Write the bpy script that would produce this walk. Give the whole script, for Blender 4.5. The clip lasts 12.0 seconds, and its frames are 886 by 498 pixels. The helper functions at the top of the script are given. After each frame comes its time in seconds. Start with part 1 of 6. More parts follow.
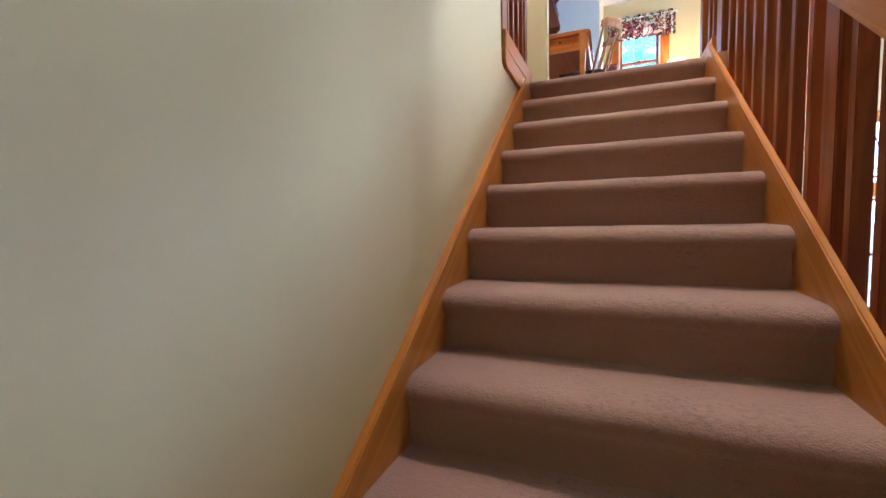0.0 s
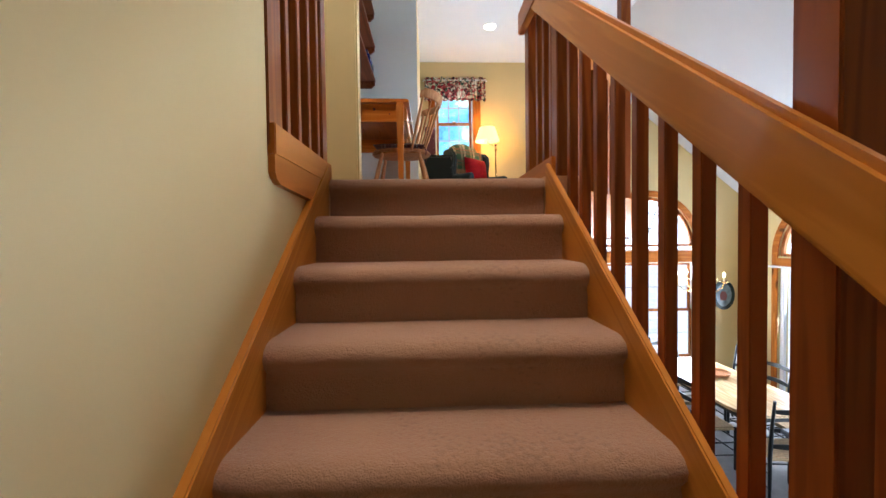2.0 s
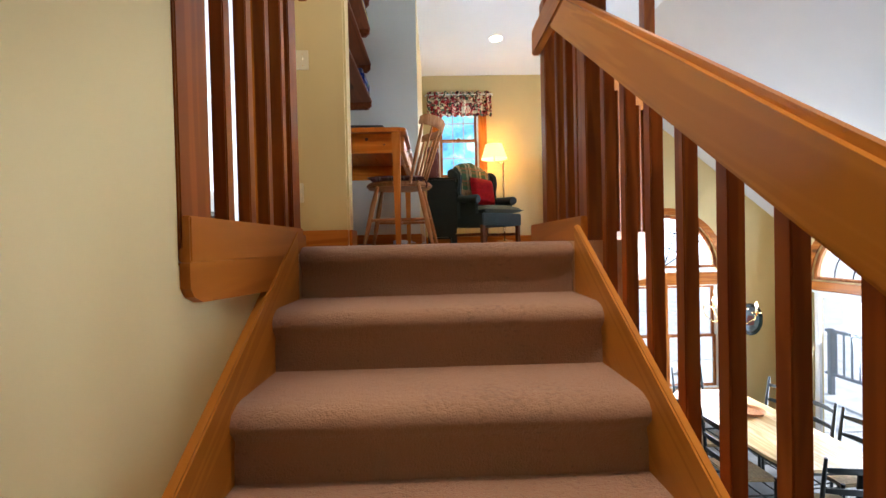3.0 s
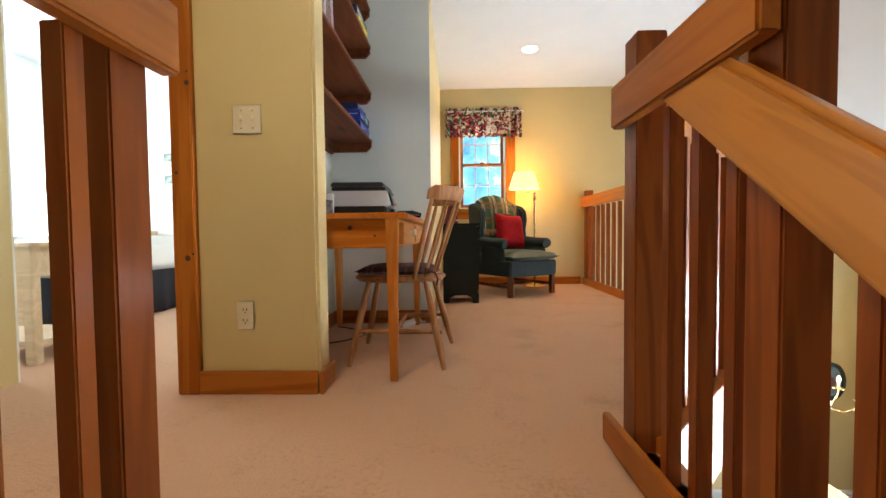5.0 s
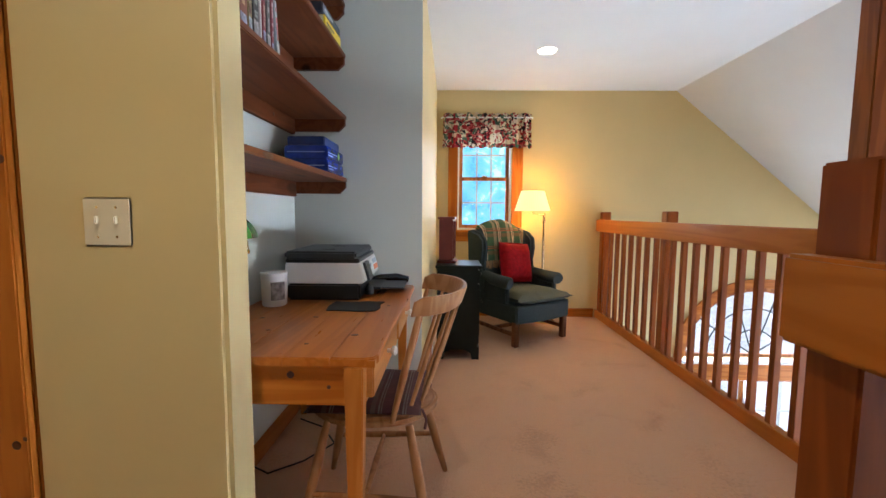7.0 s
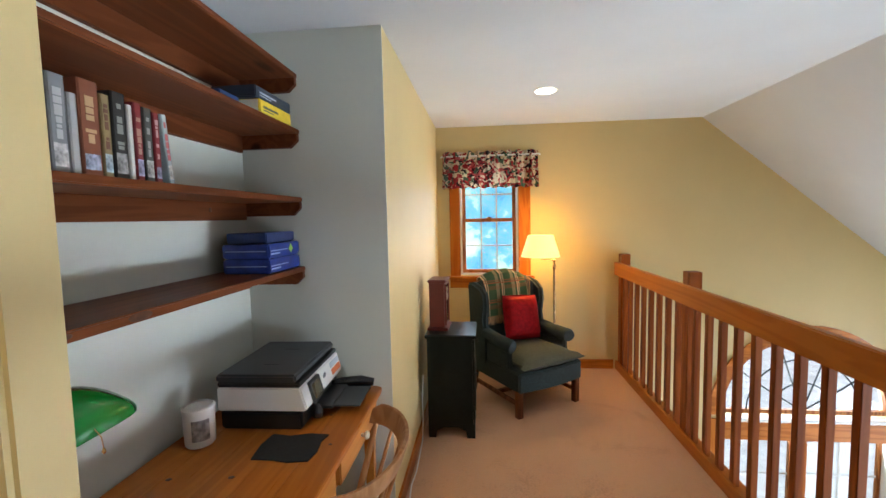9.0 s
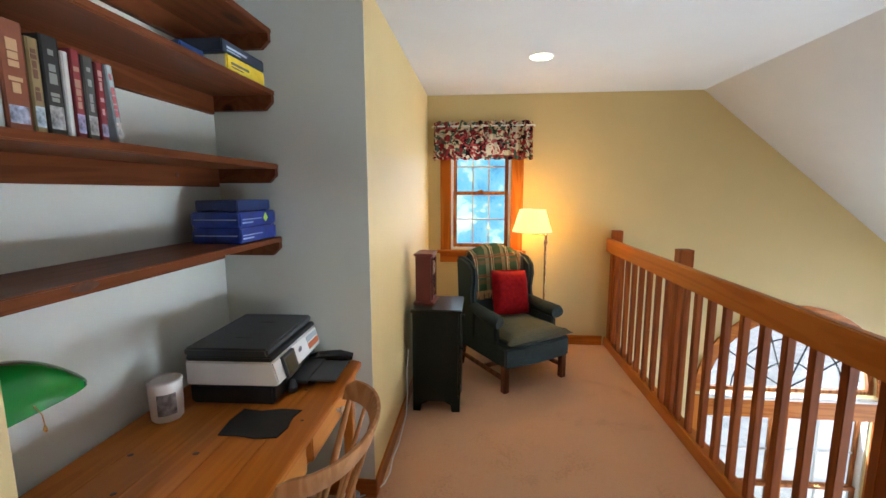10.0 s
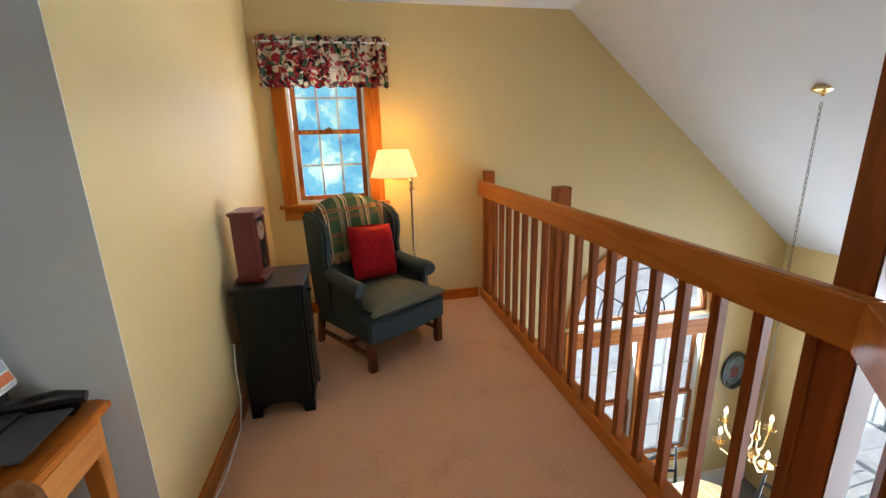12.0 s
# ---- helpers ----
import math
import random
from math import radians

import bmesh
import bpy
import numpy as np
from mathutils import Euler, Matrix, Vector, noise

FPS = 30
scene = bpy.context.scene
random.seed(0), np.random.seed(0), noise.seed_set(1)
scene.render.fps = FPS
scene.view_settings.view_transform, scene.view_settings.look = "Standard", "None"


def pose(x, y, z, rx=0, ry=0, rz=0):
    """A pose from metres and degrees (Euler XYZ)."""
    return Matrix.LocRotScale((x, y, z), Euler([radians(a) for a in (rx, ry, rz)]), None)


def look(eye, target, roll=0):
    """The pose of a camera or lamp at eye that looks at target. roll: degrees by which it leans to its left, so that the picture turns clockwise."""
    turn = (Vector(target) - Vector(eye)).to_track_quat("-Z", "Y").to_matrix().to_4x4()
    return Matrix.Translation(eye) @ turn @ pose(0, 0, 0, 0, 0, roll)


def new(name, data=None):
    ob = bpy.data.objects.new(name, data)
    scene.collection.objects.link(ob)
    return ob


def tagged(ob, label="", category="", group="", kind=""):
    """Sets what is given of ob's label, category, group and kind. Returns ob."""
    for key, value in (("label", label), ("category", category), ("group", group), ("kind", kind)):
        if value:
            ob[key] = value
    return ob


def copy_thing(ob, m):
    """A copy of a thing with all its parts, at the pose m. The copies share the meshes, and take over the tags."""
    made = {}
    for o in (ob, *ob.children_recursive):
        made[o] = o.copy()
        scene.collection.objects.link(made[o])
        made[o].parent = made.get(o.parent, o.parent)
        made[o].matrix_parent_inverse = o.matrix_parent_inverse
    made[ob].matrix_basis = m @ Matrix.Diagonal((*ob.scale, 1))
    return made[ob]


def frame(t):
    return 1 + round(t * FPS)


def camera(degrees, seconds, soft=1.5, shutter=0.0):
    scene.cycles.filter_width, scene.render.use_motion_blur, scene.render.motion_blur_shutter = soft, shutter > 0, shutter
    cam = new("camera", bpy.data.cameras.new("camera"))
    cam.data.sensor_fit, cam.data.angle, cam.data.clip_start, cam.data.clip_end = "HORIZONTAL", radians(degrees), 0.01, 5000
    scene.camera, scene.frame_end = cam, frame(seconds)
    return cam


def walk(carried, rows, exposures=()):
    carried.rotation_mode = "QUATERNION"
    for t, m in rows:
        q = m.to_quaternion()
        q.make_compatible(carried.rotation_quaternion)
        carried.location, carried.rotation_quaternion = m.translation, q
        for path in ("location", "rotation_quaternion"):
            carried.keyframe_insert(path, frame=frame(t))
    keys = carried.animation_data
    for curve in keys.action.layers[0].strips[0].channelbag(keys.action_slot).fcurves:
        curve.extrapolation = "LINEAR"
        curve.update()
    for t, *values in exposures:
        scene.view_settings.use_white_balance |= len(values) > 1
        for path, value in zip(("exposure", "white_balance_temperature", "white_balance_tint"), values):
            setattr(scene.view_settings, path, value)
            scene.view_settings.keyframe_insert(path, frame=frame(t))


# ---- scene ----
cam = camera(93.9, 12.0)
PATH = [
    (0, (-0.008, -2.653, -0.842), (-0.763, -0.807, -0.991), -1.4),
    (0.5, (-0.109, -2.393, -0.699), (-0.311, -0.407, -0.824), -1.4),
    (1, (-0.077, -2.185, -0.567), (-0.047, -0.187, -0.648), -1.0),
    (1.5, (-0.077, -2.008, -0.431), (-0.045, -0.009, -0.49), -0.9),
    (2, (-0.063, -1.801, -0.266), (0.01, 0.196, -0.32), -0.7),
    (2.5, (-0.031, -1.614, -0.14), (-0.001, 0.386, -0.152), -1.8),
    (3, (-0.026, -1.408, 0.001), (0.017, 0.591, -0.026), -1.3),
    (3.2, (-0.035, -1.319, 0.05), (0.042, 0.68, 0.018), -0.7),
    (5, (0.023, -0.563, 0.643), (-0.036, 1.435, 0.572), -0.6),
    (5.5, (-0.001, -0.371, 0.796), (-0.036, 1.629, 0.777), -0.6),
    (6, (-0.015, -0.202, 0.923), (0.005, 1.797, 0.896), 0.0),
    (6.5, (-0.014, -0.034, 1.042), (-0.034, 1.963, 0.937), 0.3),
    (8.3, (0.244, 0.393, 1.391), (0.183, 2.373, 1.115), 0.6),
    (8.5, (0.283, 0.424, 1.447), (0.135, 2.397, 1.154), -1.0),
    (9, (0.312, 0.463, 1.55), (0.118, 2.448, 1.401), -1.2),
    (9.5, (0.302, 0.496, 1.576), (0.114, 2.484, 1.479), -0.6),
    (10, (0.365, 0.549, 1.537), (0.19, 2.522, 1.262), -0.1),
    (10.5, (0.43, 0.619, 1.489), (0.359, 2.569, 1.049), 0.0),
    (11, (0.442, 0.788, 1.477), (0.56, 2.722, 0.982), -0.5),
    (11.5, (0.424, 1.013, 1.469), (0.753, 2.922, 0.969), -1.2),
    (12, (0.556, 1.162, 1.436), (0.941, 3.058, 0.925), -1.5),
]
EXPO = [(0, 0.45, 4650, 13), (1.0, 0.05, 5250, 14), (2.5, -0.30, 5700, 12), (5, -0.24, 6200, 9), (6.5, -0.41, 5650, 11),
        (9, -0.66, 6000, 8), (10.5, -0.68, 6000, 9), (12, -0.88, 6000, 9)]
walk(cam, [(t, look(eye, target, roll)) for t, eye, target, roll in PATH], EXPO)

# ---- world and light ----
LOW = -2.832          # lower floor
CEIL = 2.455          # flat ceiling
YF = 4.69             # end wall
XS = 5.11             # side wall of the great room
BACK = -5.5
LEFT = -4.3

world = bpy.data.worlds.new("sky")
scene.world = world
world.use_nodes = True
wn = world.node_tree
wn.nodes.clear()
sky = wn.nodes.new("ShaderNodeTexSky")
sky.sky_type = "NISHITA"
sky.sun_disc = False
sky.sun_elevation, sky.sun_rotation = radians(42), radians(85)
bg = wn.nodes.new("ShaderNodeBackground")
bg.inputs["Strength"].default_value = 0.15
wo = wn.nodes.new("ShaderNodeOutputWorld")
wn.links.new(sky.outputs[0], bg.inputs[0])
wn.links.new(bg.outputs[0], wo.inputs[0])


def lamp(name, kind, m, power, color=(1, 1, 1), size=0.1, size_y=None, spread=None, angle=None):
    d = bpy.data.lights.new(name, kind)
    d.energy, d.color = power, color
    if kind == "AREA":
        d.shape = "RECTANGLE"
        d.size, d.size_y = size, size_y or size
        if spread:
            d.spread = radians(spread)
    elif kind == "SUN":
        d.angle = radians(angle or 0.5)
    else:
        d.shadow_soft_size = size
        if kind == "SPOT":
            d.spot_size, d.spot_blend = radians(spread or 120), 0.8
    ob = new(name, d)
    ob.matrix_world = m
    return ob


DAY = (0.86, 0.93, 1.0)
lamp("sun", "SUN", look((22, 1.5, 20), (0, 0, 0)), 5.0, (1.0, 0.95, 0.88))
lamp("daylight_end_window", "AREA", look((3.41, YF + 0.05, -0.95), (3.41, 0, 0.4)), 200, DAY, 1.6, 2.5)
lamp("daylight_glass_door", "AREA", look((XS + 0.05, 3.35, -1.4), (0, 3.35, -0.6)), 145, DAY, 1.6, 2.6, spread=120)
lamp("daylight_second_door", "AREA", look((XS + 0.05, 0.6, -1.4), (0, 0.6, -0.6)), 145, DAY, 1.6, 2.6, spread=120)
lamp("daylight_arch", "AREA", look((XS + 0.04, 3.32, -0.25), (0, 2.2, 0.9)), 36, DAY, 1.3, 0.6)
# added narrow lamp in the assumed second arch, aimed to brighten the alcove
lamp("daylight_second_arch", "AREA", look((XS + 0.04, 0.6, -0.25), (-0.5, 1.7, 0.8)), 68, DAY, 1.3, 0.6, spread=80)
lamp("daylight_loft_window", "AREA", look((0.37, YF + 0.06, 1.5), (0.37, 0, 1.2)), 14, (0.75, 0.88, 1.0), 0.56, 1.0)
# added lamp on the solid bedroom wall, in place of an unseen window
lamp("daylight_bedroom", "AREA", look((LEFT + 0.05, 3.0, 1.3), (0, 3.0, 1.0)), 190, DAY, 1.6, 1.4)
lamp("recessed_glow", "SPOT", look((0.776, 3.592, 2.44), (0.776, 3.592, 0)), 26, (1.0, 0.80, 0.56), 0.06, spread=140)
lamp("floor_lamp_glow", "POINT", pose(0.847, 4.41, 1.27), 50, (1.0, 0.49, 0.08), 0.05)
lamp("hall_ceiling_glow", "SPOT", look((0.42, -0.80, 2.44), (0.46, -0.95, 0)), 245, (1.0, 0.78, 0.54), 0.06, spread=60)
# added spot, no fixture here; brightens the landing floor and switch wall
lamp("landing_ceiling_glow", "SPOT", look((-0.6, 0.05, 2.44), (-0.6, 0.05, 0)), 95, (1.0, 0.80, 0.52), 0.06, spread=150)


# ---- materials ----
def material(name):
    m = bpy.data.materials.new(name)
    m.use_nodes = True
    t = m.node_tree
    return m, t, t.nodes["Principled BSDF"]


def node(t, kind, links=(), **values):
    n = t.nodes.new(kind)
    for k, v in values.items():
        if k in n.inputs:
            n.inputs[k].default_value = v
        else:
            setattr(n, k, v)
    for key, out in links:
        t.links.new(out, n.inputs[key])
    return n


def ramp(t, fac, stops):
    r = t.nodes.new("ShaderNodeValToRGB")
    while len(r.color_ramp.elements) < len(stops):
        r.color_ramp.elements.new(0.5)
    for e, (p, c) in zip(r.color_ramp.elements, stops):
        e.position, e.color = p, (*c, 1)
    t.links.new(fac, r.inputs[0])
    return r


def coords(t, scale=(1, 1, 1), tilt=0.0):
    c = t.nodes.new("ShaderNodeTexCoord")
    out = c.outputs["Object"]
    if tilt:
        q = node(t, "ShaderNodeVectorRotate", [("Vector", out)], rotation_type="X_AXIS")
        q.inputs["Angle"].default_value = radians(tilt)
        out = q.outputs[0]
    m = node(t, "ShaderNodeMapping", [("Vector", out)])
    m.inputs["Scale"].default_value = scale
    return m.outputs[0]


def bumped(t, p, height, strength=0.2, distance=0.005):
    b = node(t, "ShaderNodeBump", [("Height", height)], Strength=strength, Distance=distance)
    t.links.new(b.outputs[0], p.inputs["Normal"])


def plain(name, color, rough=0.5, metal=0.0, noise_scale=0, vary=0.12, bump=0.0, coat=0.0):
    m, t, p = material(name)
    p.inputs["Base Color"].default_value = (*color, 1)
    p.inputs["Roughness"].default_value = rough
    p.inputs["Metallic"].default_value = metal
    p.inputs["Coat Weight"].default_value = coat
    if noise_scale:
        v = coords(t)
        a = node(t, "ShaderNodeTexNoise", [("Vector", v)], Scale=noise_scale, Detail=5.0)
        dark = tuple(c * (1 - vary) for c in color)
        light = tuple(min(1, c * (1 + vary)) for c in color)
        r = ramp(t, a.outputs[0], [(0.3, dark), (0.7, light)])
        t.links.new(r.outputs[0], p.inputs["Base Color"])
        if bump:
            b = node(t, "ShaderNodeTexNoise", [("Vector", v)], Scale=noise_scale * 9, Detail=3.0)
            bumped(t, p, b.outputs[0], bump, 0.004)
    return m


def wood(name, dark, light, axis="x", rough=0.34, knots=True, coat=0.0, fine=1.0, tilt=0.0):
    m, t, p = material(name)
    s = {"x": (0.5, 7, 7), "y": (7, 0.5, 7), "z": (7, 7, 0.5)}[axis]
    v = coords(t, tuple(c * fine for c in s), tilt)
    info = node(t, "ShaderNodeObjectInfo")
    sh = node(t, "ShaderNodeVectorMath", [("Vector", info.outputs["Random"])], operation="SCALE")
    sh.inputs["Scale"].default_value = 40
    add = node(t, "ShaderNodeVectorMath", [(0, v), (1, sh.outputs[0])], operation="ADD")
    warp = node(t, "ShaderNodeTexNoise", [("Vector", add.outputs[0])], Scale=1.1, Detail=3.0, Distortion=0.8)
    wav = node(t, "ShaderNodeMath", [(0, warp.outputs[0])], operation="MULTIPLY")
    wav.inputs[1].default_value = 34
    sn = node(t, "ShaderNodeMath", [(0, wav.outputs[0])], operation="SINE")
    fib = node(t, "ShaderNodeTexNoise", [("Vector", add.outputs[0])], Scale=9.0, Detail=6.0)
    mixv = node(t, "ShaderNodeMath", [(0, sn.outputs[0]), (1, fib.outputs[0])], operation="MULTIPLY_ADD")
    mixv.inputs[1].default_value = 0.014
    t.links.new(fib.outputs[0], mixv.inputs[2])
    mid = tuple((a + b) / 2 for a, b in zip(dark, light))
    r = ramp(t, mixv.outputs[0], [(0.15, dark), (0.5, mid), (0.85, light)])
    col = r.outputs[0]
    if knots:
        kv = coords(t, {"x": (2.2, 6, 6), "y": (6, 2.2, 6), "z": (6, 6, 2.2)}[axis])
        ks = node(t, "ShaderNodeVectorMath", [(0, kv), (1, sh.outputs[0])], operation="ADD")
        k = node(t, "ShaderNodeTexVoronoi", [("Vector", ks.outputs[0])], Scale=0.8)
        kr = ramp(t, k.outputs["Distance"], [(0.09, (0.16, 0.16, 0.16)), (0.17, (1, 1, 1))])
        mx = node(t, "ShaderNodeMix", data_type="RGBA", blend_type="MULTIPLY")
        mx.inputs[0].default_value = 0.85
        t.links.new(col, mx.inputs[6])
        t.links.new(kr.outputs[0], mx.inputs[7])
        col = mx.outputs[2]
    t.links.new(col, p.inputs["Base Color"])
    rr = node(t, "ShaderNodeMapRange", [(0, fib.outputs[0])])
    rr.inputs[3].default_value, rr.inputs[4].default_value = rough, rough + 0.08
    t.links.new(rr.outputs[0], p.inputs["Roughness"])
    p.inputs["Coat Weight"].default_value = coat
    p.inputs["Coat Roughness"].default_value = 0.22
    p.inputs["Specular IOR Level"].default_value = 0.16
    p.inputs["Specular Tint"].default_value = (1.0, 0.80, 0.58, 1)
    bumped(t, p, fib.outputs[0], 0.03, 0.0006)
    return m


def carpet_material(name, dark, light):
    m, t, p = material(name)
    v = coords(t)
    big = node(t, "ShaderNodeTexNoise", [("Vector", v)], Scale=3.6, Detail=2.2, Distortion=0.5)
    mid = node(t, "ShaderNodeTexNoise", [("Vector", v)], Scale=70.0, Detail=4.0)
    fleck = node(t, "ShaderNodeMath", [(0, mid.outputs[0]), (1, big.outputs[0])], operation="MULTIPLY_ADD")
    fleck.inputs[1].default_value = 0.2
    r = ramp(t, fleck.outputs[0], [(0.48, dark), (0.71, light)])
    t.links.new(r.outputs[0], p.inputs["Base Color"])
    p.inputs["Roughness"].default_value = 0.95
    p.inputs["Sheen Weight"].default_value = 0.15
    p.inputs["Sheen Roughness"].default_value = 0.6
    tuft = node(t, "ShaderNodeTexNoise", [("Vector", v)], Scale=260.0, Detail=2.0)
    s = node(t, "ShaderNodeMath", [(0, tuft.outputs[0]), (1, mid.outputs[0])], operation="ADD")
    bumped(t, p, s.outputs[0], 0.7, 0.006)
    return m


# step colours sit below the loft's, with the risers' shade mixed in
M_STEP = carpet_material("stair_carpet_shaded", (0.118, 0.060, 0.036), (0.34, 0.185, 0.113))
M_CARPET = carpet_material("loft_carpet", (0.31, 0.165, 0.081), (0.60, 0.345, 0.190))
M_WALL = plain("beige_wall_paint", (0.60, 0.475, 0.222), 0.55, 0, 2.0, 0.03, 0.06)
M_GREY = plain("alcove_wall_paint", (0.68, 0.71, 0.64), 0.6, 0, 2.0, 0.03, 0.06)
M_CEIL = plain("ceiling_paint", (0.59, 0.61, 0.62), 0.85, 0, 3.0, 0.02, 0.12)
M_WHITE = plain("white_paint", (0.80, 0.80, 0.76), 0.5, 0, 3.0, 0.03, 0.05)
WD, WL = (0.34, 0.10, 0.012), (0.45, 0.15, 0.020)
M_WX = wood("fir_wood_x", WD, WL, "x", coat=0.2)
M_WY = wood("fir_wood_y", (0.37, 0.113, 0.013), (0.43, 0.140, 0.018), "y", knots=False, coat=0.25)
# handrail and skirts: ceiling lamp light put into a lighter honey colour
M_WS = wood("fir_wood_slope_lit", (0.45, 0.165, 0.019), (0.53, 0.205, 0.027), "y", tilt=-36.0, knots=False, coat=0.35)
# posts and balusters: backlit shade put into a darker, redder colour
M_WZ = wood("fir_wood_z_shaded", (0.195, 0.045, 0.007), (0.265, 0.068, 0.010), "z", knots=False, rough=0.38, coat=0.3)
M_KZ = wood("knotty_pine_z", WD, WL, "z")
M_SHELF = wood("dark_pine_shelf", (0.125, 0.037, 0.014), (0.165, 0.051, 0.019), "y", 0.4)
M_DESKY = wood("honey_pine_y", (0.43, 0.130, 0.016), (0.50, 0.160, 0.022), "y", 0.25, True, 0.25)
M_DESKX = wood("honey_pine_x", (0.48, 0.145, 0.014), (0.58, 0.20, 0.024), "x", 0.25, True, 0.25)
M_DESKZ = wood("honey_pine_z", (0.47, 0.155, 0.022), (0.58, 0.22, 0.04), "z", 0.3, False, 0.4)
M_DRAWER = wood("drawer_pine", (0.52, 0.20, 0.045), (0.60, 0.25, 0.065), "y", 0.3, False, 0.3)
M_BLACK = plain("dark_green_black_paint", (0.005, 0.009, 0.008), 0.3, 0, 8.0, 0.3)
M_BLACK.node_tree.nodes["Principled BSDF"].inputs["Specular IOR Level"].default_value = 0.3
M_GREEN = plain("green_upholstery", (0.020, 0.034, 0.036), 0.9, 0, 90.0, 0.35, 0.3)
M_RED = plain("red_velvet", (0.24, 0.004, 0.007), 0.75, 0, 30.0, 0.25, 0.2)
M_RED.node_tree.nodes["Principled BSDF"].inputs["Specular IOR Level"].default_value = 0.1
M_BRASS = plain("polished_brass", (0.85, 0.62, 0.28), 0.2, 1.0)
M_CHAIRW = plain("dark_dining_chair_paint", (0.012, 0.016, 0.016), 0.35, 0, 10.0, 0.3)
M_LOWFLOOR = plain("lower_floor", (0.15, 0.15, 0.15), 0.6, 0, 6.0, 0.2, 0.2)
M_CREAM = plain("cream_plastic", (0.72, 0.64, 0.45), 0.35)


def emitter(name, color, strength):
    m, t, p = material(name)
    p.inputs["Base Color"].default_value = (*color, 1)
    p.inputs["Emission Color"].default_value = (*color, 1)
    p.inputs["Emission Strength"].default_value = strength
    return m


def glass_material():
    m, t, p = material("window_glass")
    t.nodes.remove(p)
    out = t.nodes["Material Output"]
    tr = node(t, "ShaderNodeBsdfTransparent")
    gl = node(t, "ShaderNodeBsdfGlossy", Roughness=0.02)
    fr = node(t, "ShaderNodeLayerWeight", Blend=0.5)
    pw = node(t, "ShaderNodeMath", [(0, fr.outputs["Facing"])], operation="POWER")
    pw.inputs[1].default_value = 5.0
    sc = node(t, "ShaderNodeMath", [(0, pw.outputs[0])], operation="MULTIPLY_ADD")
    sc.inputs[1].default_value, sc.inputs[2].default_value = 0.8, 0.04
    mx = node(t, "ShaderNodeMixShader", [(0, sc.outputs[0]), (1, tr.outputs[0]), (2, gl.outputs[0])])
    t.links.new(mx.outputs[0], out.inputs[0])
    return m


M_GLASS = glass_material()


# ---- mesh helpers ----
def box(bm, x0, y0, z0, x1, y1, z1, bevel=0.0):
    """A box between two corners, its edges worn by bevel."""
    r = bmesh.ops.create_cube(bm, size=1)
    vs = r["verts"]
    for v in vs:
        v.co = Vector((x0 + (v.co.x + 0.5) * (x1 - x0), y0 + (v.co.y + 0.5) * (y1 - y0), z0 + (v.co.z + 0.5) * (z1 - z0)))
    if bevel:
        es = list({e for v in vs for e in v.link_edges})
        bmesh.ops.bevel(bm, geom=es, offset=bevel, segments=2, affect="EDGES", clamp_overlap=True)


def prism(bm, pts, axis, a, b):
    """A closed outline in the plane across axis, drawn out from a to b. pts hold the other two coordinates in x, y, z order."""
    def at(p, h):
        return {"x": (h, p[0], p[1]), "y": (p[0], h, p[1]), "z": (p[0], p[1], h)}[axis]
    lo = [bm.verts.new(at(p, a)) for p in pts]
    hi = [bm.verts.new(at(p, b)) for p in pts]
    n = len(pts)
    fs = [bm.faces.new(lo), bm.faces.new(hi)]
    for i in range(n):
        fs.append(bm.faces.new((lo[i], lo[(i + 1) % n], hi[(i + 1) % n], hi[i])))
    bmesh.ops.recalc_face_normals(bm, faces=fs)


def lathe(bm, profile, center=(0, 0, 0), seg=20):
    """A turned shape about z from (radius, height) pairs, closed at both ends."""
    rings = []
    for r, z in profile:
        rings.append([bm.verts.new((center[0] + r * math.cos(2 * math.pi * i / seg), center[1] + r * math.sin(2 * math.pi * i / seg), center[2] + z)) for i in range(seg)])
    fs = []
    for a, b in zip(rings, rings[1:]):
        for i in range(seg):
            fs.append(bm.faces.new((a[i], a[(i + 1) % seg], b[(i + 1) % seg], b[i])))
    fs.append(bm.faces.new(rings[0]))
    fs.append(bm.faces.new(rings[-1]))
    bmesh.ops.recalc_face_normals(bm, faces=fs)


def tube(bm, pts, radius, seg=10):
    """A round bar along pts; radius a number or one for each point."""
    pts = [Vector(p) for p in pts]
    rad = radius if isinstance(radius, (list, tuple)) else [radius] * len(pts)
    rings = []
    for i, p in enumerate(pts):
        d = (pts[min(i + 1, len(pts) - 1)] - pts[max(i - 1, 0)]).normalized()
        u = d.orthogonal().normalized() if i == 0 else (u - d * u.dot(d)).normalized()
        w = d.cross(u)
        rings.append([bm.verts.new(p + (u * math.cos(2 * math.pi * k / seg) + w * math.sin(2 * math.pi * k / seg)) * rad[i]) for k in range(seg)])
    fs = []
    for a, b in zip(rings, rings[1:]):
        for k in range(seg):
            fs.append(bm.faces.new((a[k], a[(k + 1) % seg], b[(k + 1) % seg], b[k])))
    fs.append(bm.faces.new(rings[0]))
    fs.append(bm.faces.new(rings[-1]))
    bmesh.ops.recalc_face_normals(bm, faces=fs)


def part(name, bm, mat, parent=None, label="", smooth=False):
    """One mesh object, under a thing or a part if one is given."""
    me = bpy.data.meshes.new(name)
    bm.to_mesh(me)
    bm.free()
    me.materials.append(mat)
    if smooth:
        me.shade_smooth()
        me.set_sharp_from_angle(angle=radians(40))
    ob = new(name, me)
    if parent:
        ob.parent = parent
    return tagged(ob, label)


def boxed(name, mat, parent, *dims, bevel=0.003, label=""):
    bm = bmesh.new()
    box(bm, *dims, bevel=bevel)
    return part(name, bm, mat, parent, label)


